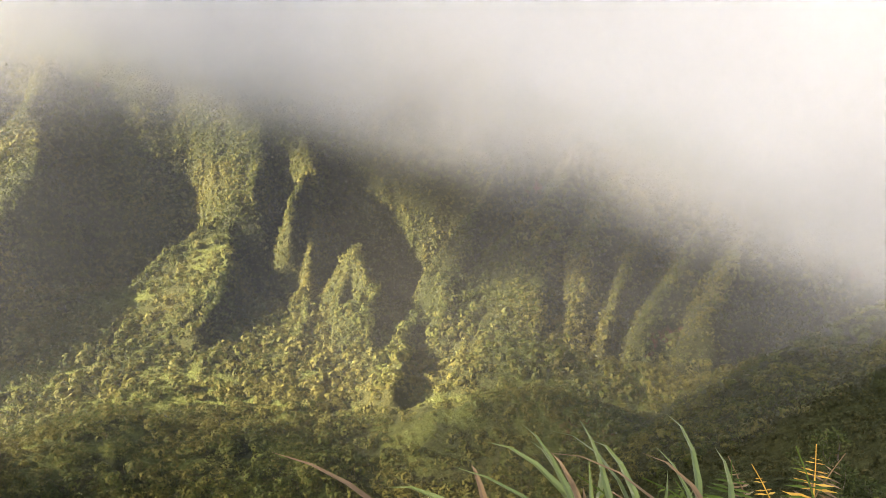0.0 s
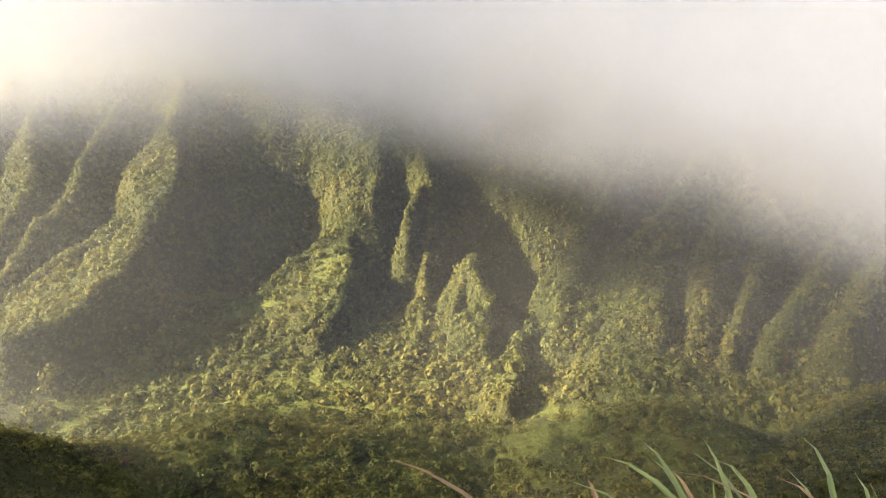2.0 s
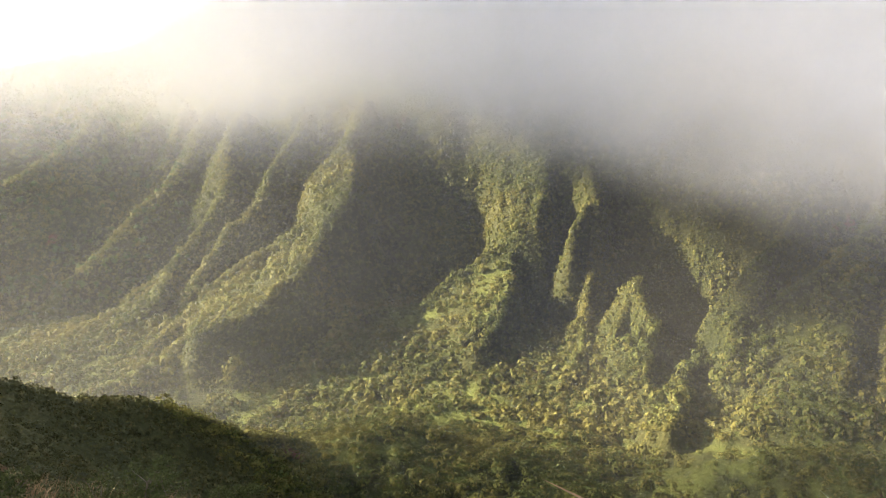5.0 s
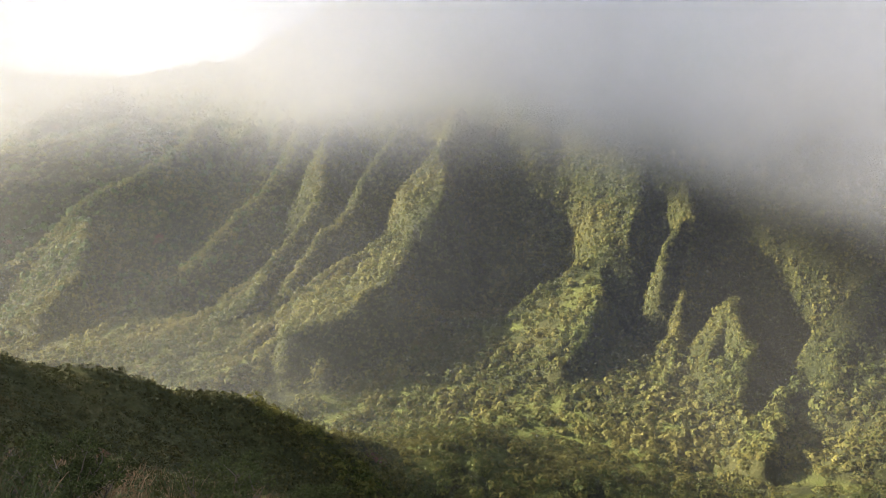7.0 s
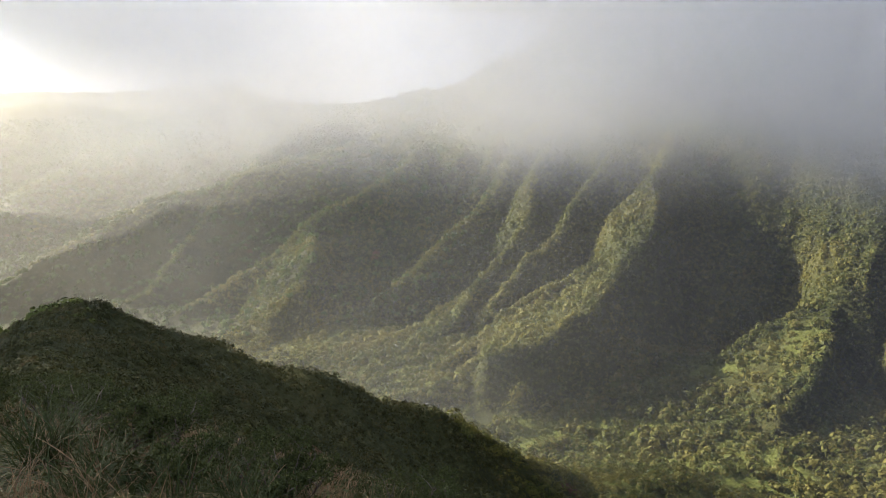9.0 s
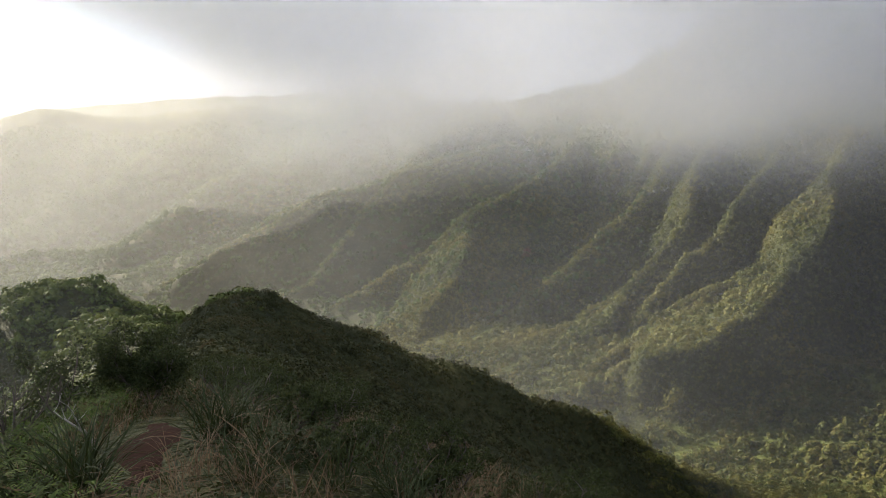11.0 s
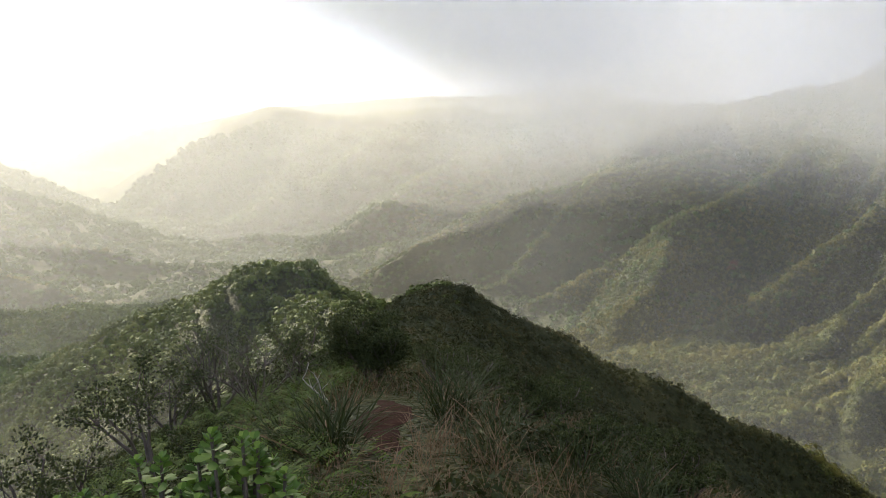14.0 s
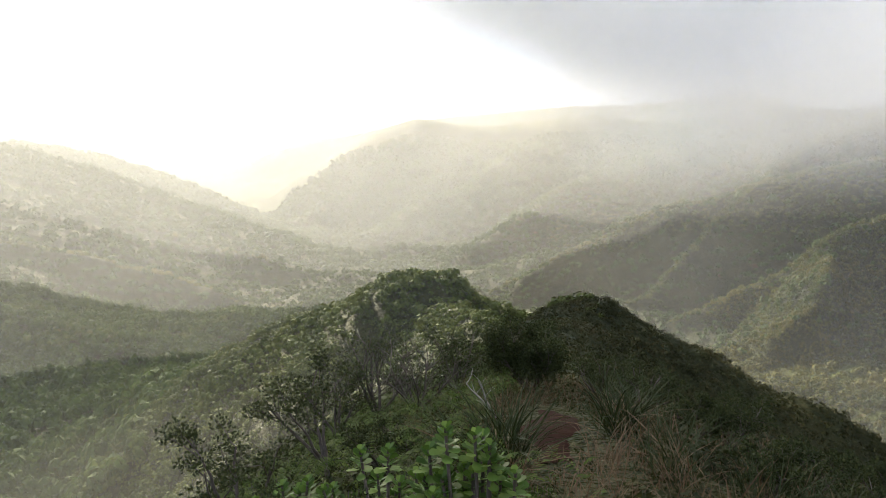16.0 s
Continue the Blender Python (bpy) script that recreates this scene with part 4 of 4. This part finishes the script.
# ferns
for x, y, L, k, s in ((1.10, 2.24, 0.85, 9, 71), (1.08, 2.03, 0.88, 8, 72), (1.24, 1.94, 0.92, 9, 74), (1.24, 1.72, 0.92, 8, 75), (0.93, 2.16, 0.8, 7, 76), (1.36, 2.2, 0.85, 8, 77), (0.86, 2.5, 0.75, 7, 78)):
    fern(spot_at(x, y), L, k, "bright green fern in the sun", s)
fern(spot_at(1.48, 2.42), 0.8, 7, "withered golden fern with curled fronds", 73, GOLD, 84)
fern(spot_at(1.42, 2.56), 0.8, 6, "withered brown fern with curled fronds", 79, DRY, 84)
rosette_bush(spot_at(-2.61, -0.34), 1.33, "shrub with fleshy bright green leaf rosettes", 81, 60, 0.27)
ohia(spot_at(-2.75, -0.75), 0.95, 0.9, "dark twiggy shrub with few leaves under the rosettes", 84, 6, 8, 14, 0.03, name="shrub", group="low shrubs")
ohia(spot_at(-3.1, -1.25), 0.95, 0.9, "dark twiggy shrub with few leaves under the rosettes", 85, 6, 8, 16, 0.03, name="shrub", group="low shrubs")
ohia(spot_at(-2.55, 0.1), 0.8, 0.7, "dark twiggy shrub with few leaves under the rosettes", 86, 6, 8, 14, 0.03, name="shrub", group="low shrubs")
rosette_bush(spot_at(-2.92, -0.62), 1.27, "shrub with fleshy bright green leaf rosettes", 82, 26, 0.36)
rosette_bush(spot_at(-3.2, -1.0), 1.2, "shrub with fleshy bright green leaf rosettes", 83, 16, 0.36)

# fern bank and undergrowth
rng = np.random.default_rng(90)
shapes = [frond(rng, 1.0, 11, rng.uniform(50, 110), 55, False) for _ in range(5)]
x, y, rng = scatter(4200, (80, 112), (3.6, 16), 91)
keep = off_path(x, y) > 0.7
x, y = x[keep], y[keep]
z = land(x, y)
bank = []
for i in range(len(x)):
    v, f = turned(shapes[i % 5], rng.uniform(0, 6.283), tilt=rng.normal() * 0.4)
    bank.append((v * rng.uniform(0.16, 0.36) + (x[i], y[i], z[i] + rng.uniform(0.0, 0.4)), f))
tagged(mesh_object("fern_bank", *joined(bank), FERN), "tangled bright green ferns covering the slope", "ferns", kind="stuff")
x, y, rng = scatter(3800, (-40, 116), (2.6, 20), 92)
keep = off_path(x, y) > 0.55
x, y = x[keep], y[keep]
size = np.clip(rng.lognormal(-0.85, 0.3, len(x)), 0.2, 0.8)
wood("undergrowth", x, y, size, sprays(6, 64, 9, (0.06, 0.13)), BRUSH, "low tangled undergrowth on the ridge", 0.05, 7, "undergrowth")
x, y, rng = scatter(1300, (30, 90), (3.5, 16), 93)
keep = off_path(x, y) > 0.45
x, y = x[keep], y[keep]
z = land(x, y)
hay = [(v * rng.uniform(0.6, 1.2) + (a, b, c), f) for a, b, c in zip(x, y, z) for v, f in [tuft_piece(rng, 9, 0.42, 0.007, 0.05, (50, 88), (20, 90))]]
tagged(mesh_object("dry_grass", *joined(hay), DRY), "thin withered grass between the shrubs", "grass", kind="stuff")

# ---- mist ----


def mist(name, r, az, z, mat, label, wave=10.0, seed=0):
    """A curtain of drifting vapour, bulged in and out."""
    cols, rws = 90, 16
    a = np.radians(np.linspace(*az, cols))[None].repeat(rws, 0)
    h = np.linspace(*z, rws)[:, None].repeat(cols, 1)
    d = r + wave * fbm(a * r, h * 1.0, 200, 2, 60 + seed) * 2
    v = np.stack([-d * np.sin(a), d * np.cos(a), h], -1).reshape(-1, 3)
    q = np.arange(rws - 1)[:, None] * cols + np.arange(cols - 1)[None]
    ob = mesh_object(name, v, np.stack([q, q + 1, q + cols + 1, q + cols], -1).reshape(-1, 4), mat, True)
    return tagged(ob, label, "cloud", kind="structure")


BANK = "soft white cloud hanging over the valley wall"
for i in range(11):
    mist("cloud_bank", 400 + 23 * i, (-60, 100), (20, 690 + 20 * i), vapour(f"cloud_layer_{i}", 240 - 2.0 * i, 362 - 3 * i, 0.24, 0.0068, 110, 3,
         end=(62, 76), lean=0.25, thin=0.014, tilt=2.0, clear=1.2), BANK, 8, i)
mist("haze_veil", 330, (-60, 20), (40, 360), vapour("haze_head", 60, 330, 0.1, 0.008, 80, 10, thin=0.02, end=(-14, 4)), "thin mist drifting at the valley head", 6, 10)
VEIL = "thin sunlit haze drifting across the valley"
mist("haze_veil", 150, (60, 150), (60, 380), vapour("haze_ridge", 60, 300, 0.06, 0.012, 60, 9, thin=0.015, begin=(74, 86), tint=(0.7, 0.7, 0.7), passes=0.45, top=380), VEIL, 4, 9)
mist("haze_veil", 300, (60, 150), (20, 400), vapour("haze_close", 60, 320, 0.016, 0.006, 60, 7, thin=0.008, begin=(66, 92), tint=(0.85, 0.85, 0.85), passes=0.45, top=400), VEIL, 5, 7)
mist("haze_veil", 620, (70, 150), (20, 400), vapour("haze_side", -100, 330, 0.07, 0.005, 60, 8, thin=0.02, begin=(82, 104), tint=(0.85, 0.85, 0.85), passes=0.45, top=400), VEIL, 8, 8)
mist("haze_veil", 900, (40, 150), (0, 420), vapour("haze_near", -200, 330, 0.17, 0.004, 80, 4, thin=0.06, begin=(45, 84), passes=0.45, tint=(0.6, 0.6, 0.6), top=420), VEIL, 12, 4)
mist("haze_veil", 1250, (40, 150), (0, 440), vapour("haze_mid", -200, 330, 0.16, 0.003, 80, 11, thin=0.06, begin=(45, 74), passes=0.45, tint=(0.58, 0.58, 0.58), top=440), VEIL, 14, 11)
mist("haze_veil", 1700, (40, 150), (0, 470), vapour("haze_far", -200, 330, 0.22, 0.002, 80, 5, thin=0.08, begin=(42, 72), passes=0.45, tint=(0.55, 0.55, 0.56), top=470), VEIL, 20, 5)
mist("haze_veil", 3300, (40, 150), (0, 560), vapour("haze_last", 0, 300, 0.22, 0.0012, 60, 6, thin=0.12, begin=(42, 60), passes=0.45, tint=(0.6, 0.6, 0.62), top=560), "pale haze before the distant ridge", 40, 6)


def shading_cloud(name, centre, half, most, label):
    """A flat-based sheet, added out of view to shade the slopes below it, thinning out towards its rim."""
    k = 24
    u, v = np.meshgrid(np.linspace(-1, 1, k), np.linspace(-1, 1, k))
    z = 25 * np.maximum(1 - u * u - v * v, 0) * (1 + fbm(u * 100, v * 100, 60, 3, 70))
    q = np.arange(k - 1)[:, None] * k + np.arange(k - 1)[None]
    m, n = material(name)
    uv = n.add("ShaderNodeTexCoord").outputs["Generated"]
    c = n.add("ShaderNodeSeparateXYZ", inputs={0: uv}).outputs
    rim = n.math("MAXIMUM", n.math("ABSOLUTE", n.math("SUBTRACT", c[0], 0.5)), n.math("ABSOLUTE", n.math("SUBTRACT", c[1], 0.5)))
    rim = n.math("ADD", rim, n.math("MULTIPLY", n.math("SUBTRACT", n.noise(5.0, 4.0, 0.5, uv), 0.5), 0.1))
    white = n.add("ShaderNodeBsdfDiffuse", inputs={0: (0.8, 0.8, 0.82, 1)}).outputs[0]
    n.add("ShaderNodeOutputMaterial", inputs={0: n.add("ShaderNodeMixShader", inputs={
        0: n.span(rim, 0.42, 0.5, most, 0.0), 1: n.add("ShaderNodeBsdfTransparent").outputs[0], 2: white}).outputs[0]})
    ob = mesh_object(name, np.stack([u * half[0], v * half[1], z], -1).reshape(-1, 3),
                     np.stack([q, q + 1, q + k + 1, q + k], -1).reshape(-1, 4), m, True)
    ob.matrix_world = Matrix.Translation(centre)
    return tagged(ob, label, "cloud", kind="structure")


# added above the view; its west edge keeps sun off the upper wall
shading_cloud("shade_deck", (-125, 740, 430), (625, 300), 0.92, "unseen cloud deck added to shade the valley head")
# unseen sheet, added to darken the near knolls and valley floor
shading_cloud("shade_overhead", (-960, 95, 520), (420, 140), 0.5, "unseen cloud added to shade the near valley floor")
# another out-of-view sheet, added to keep direct sun off the ridge underfoot
shading_cloud("shade_overhead", (-550, -100, 505), (205, 130), 0.88, "unseen cloud added to shade the ridge")
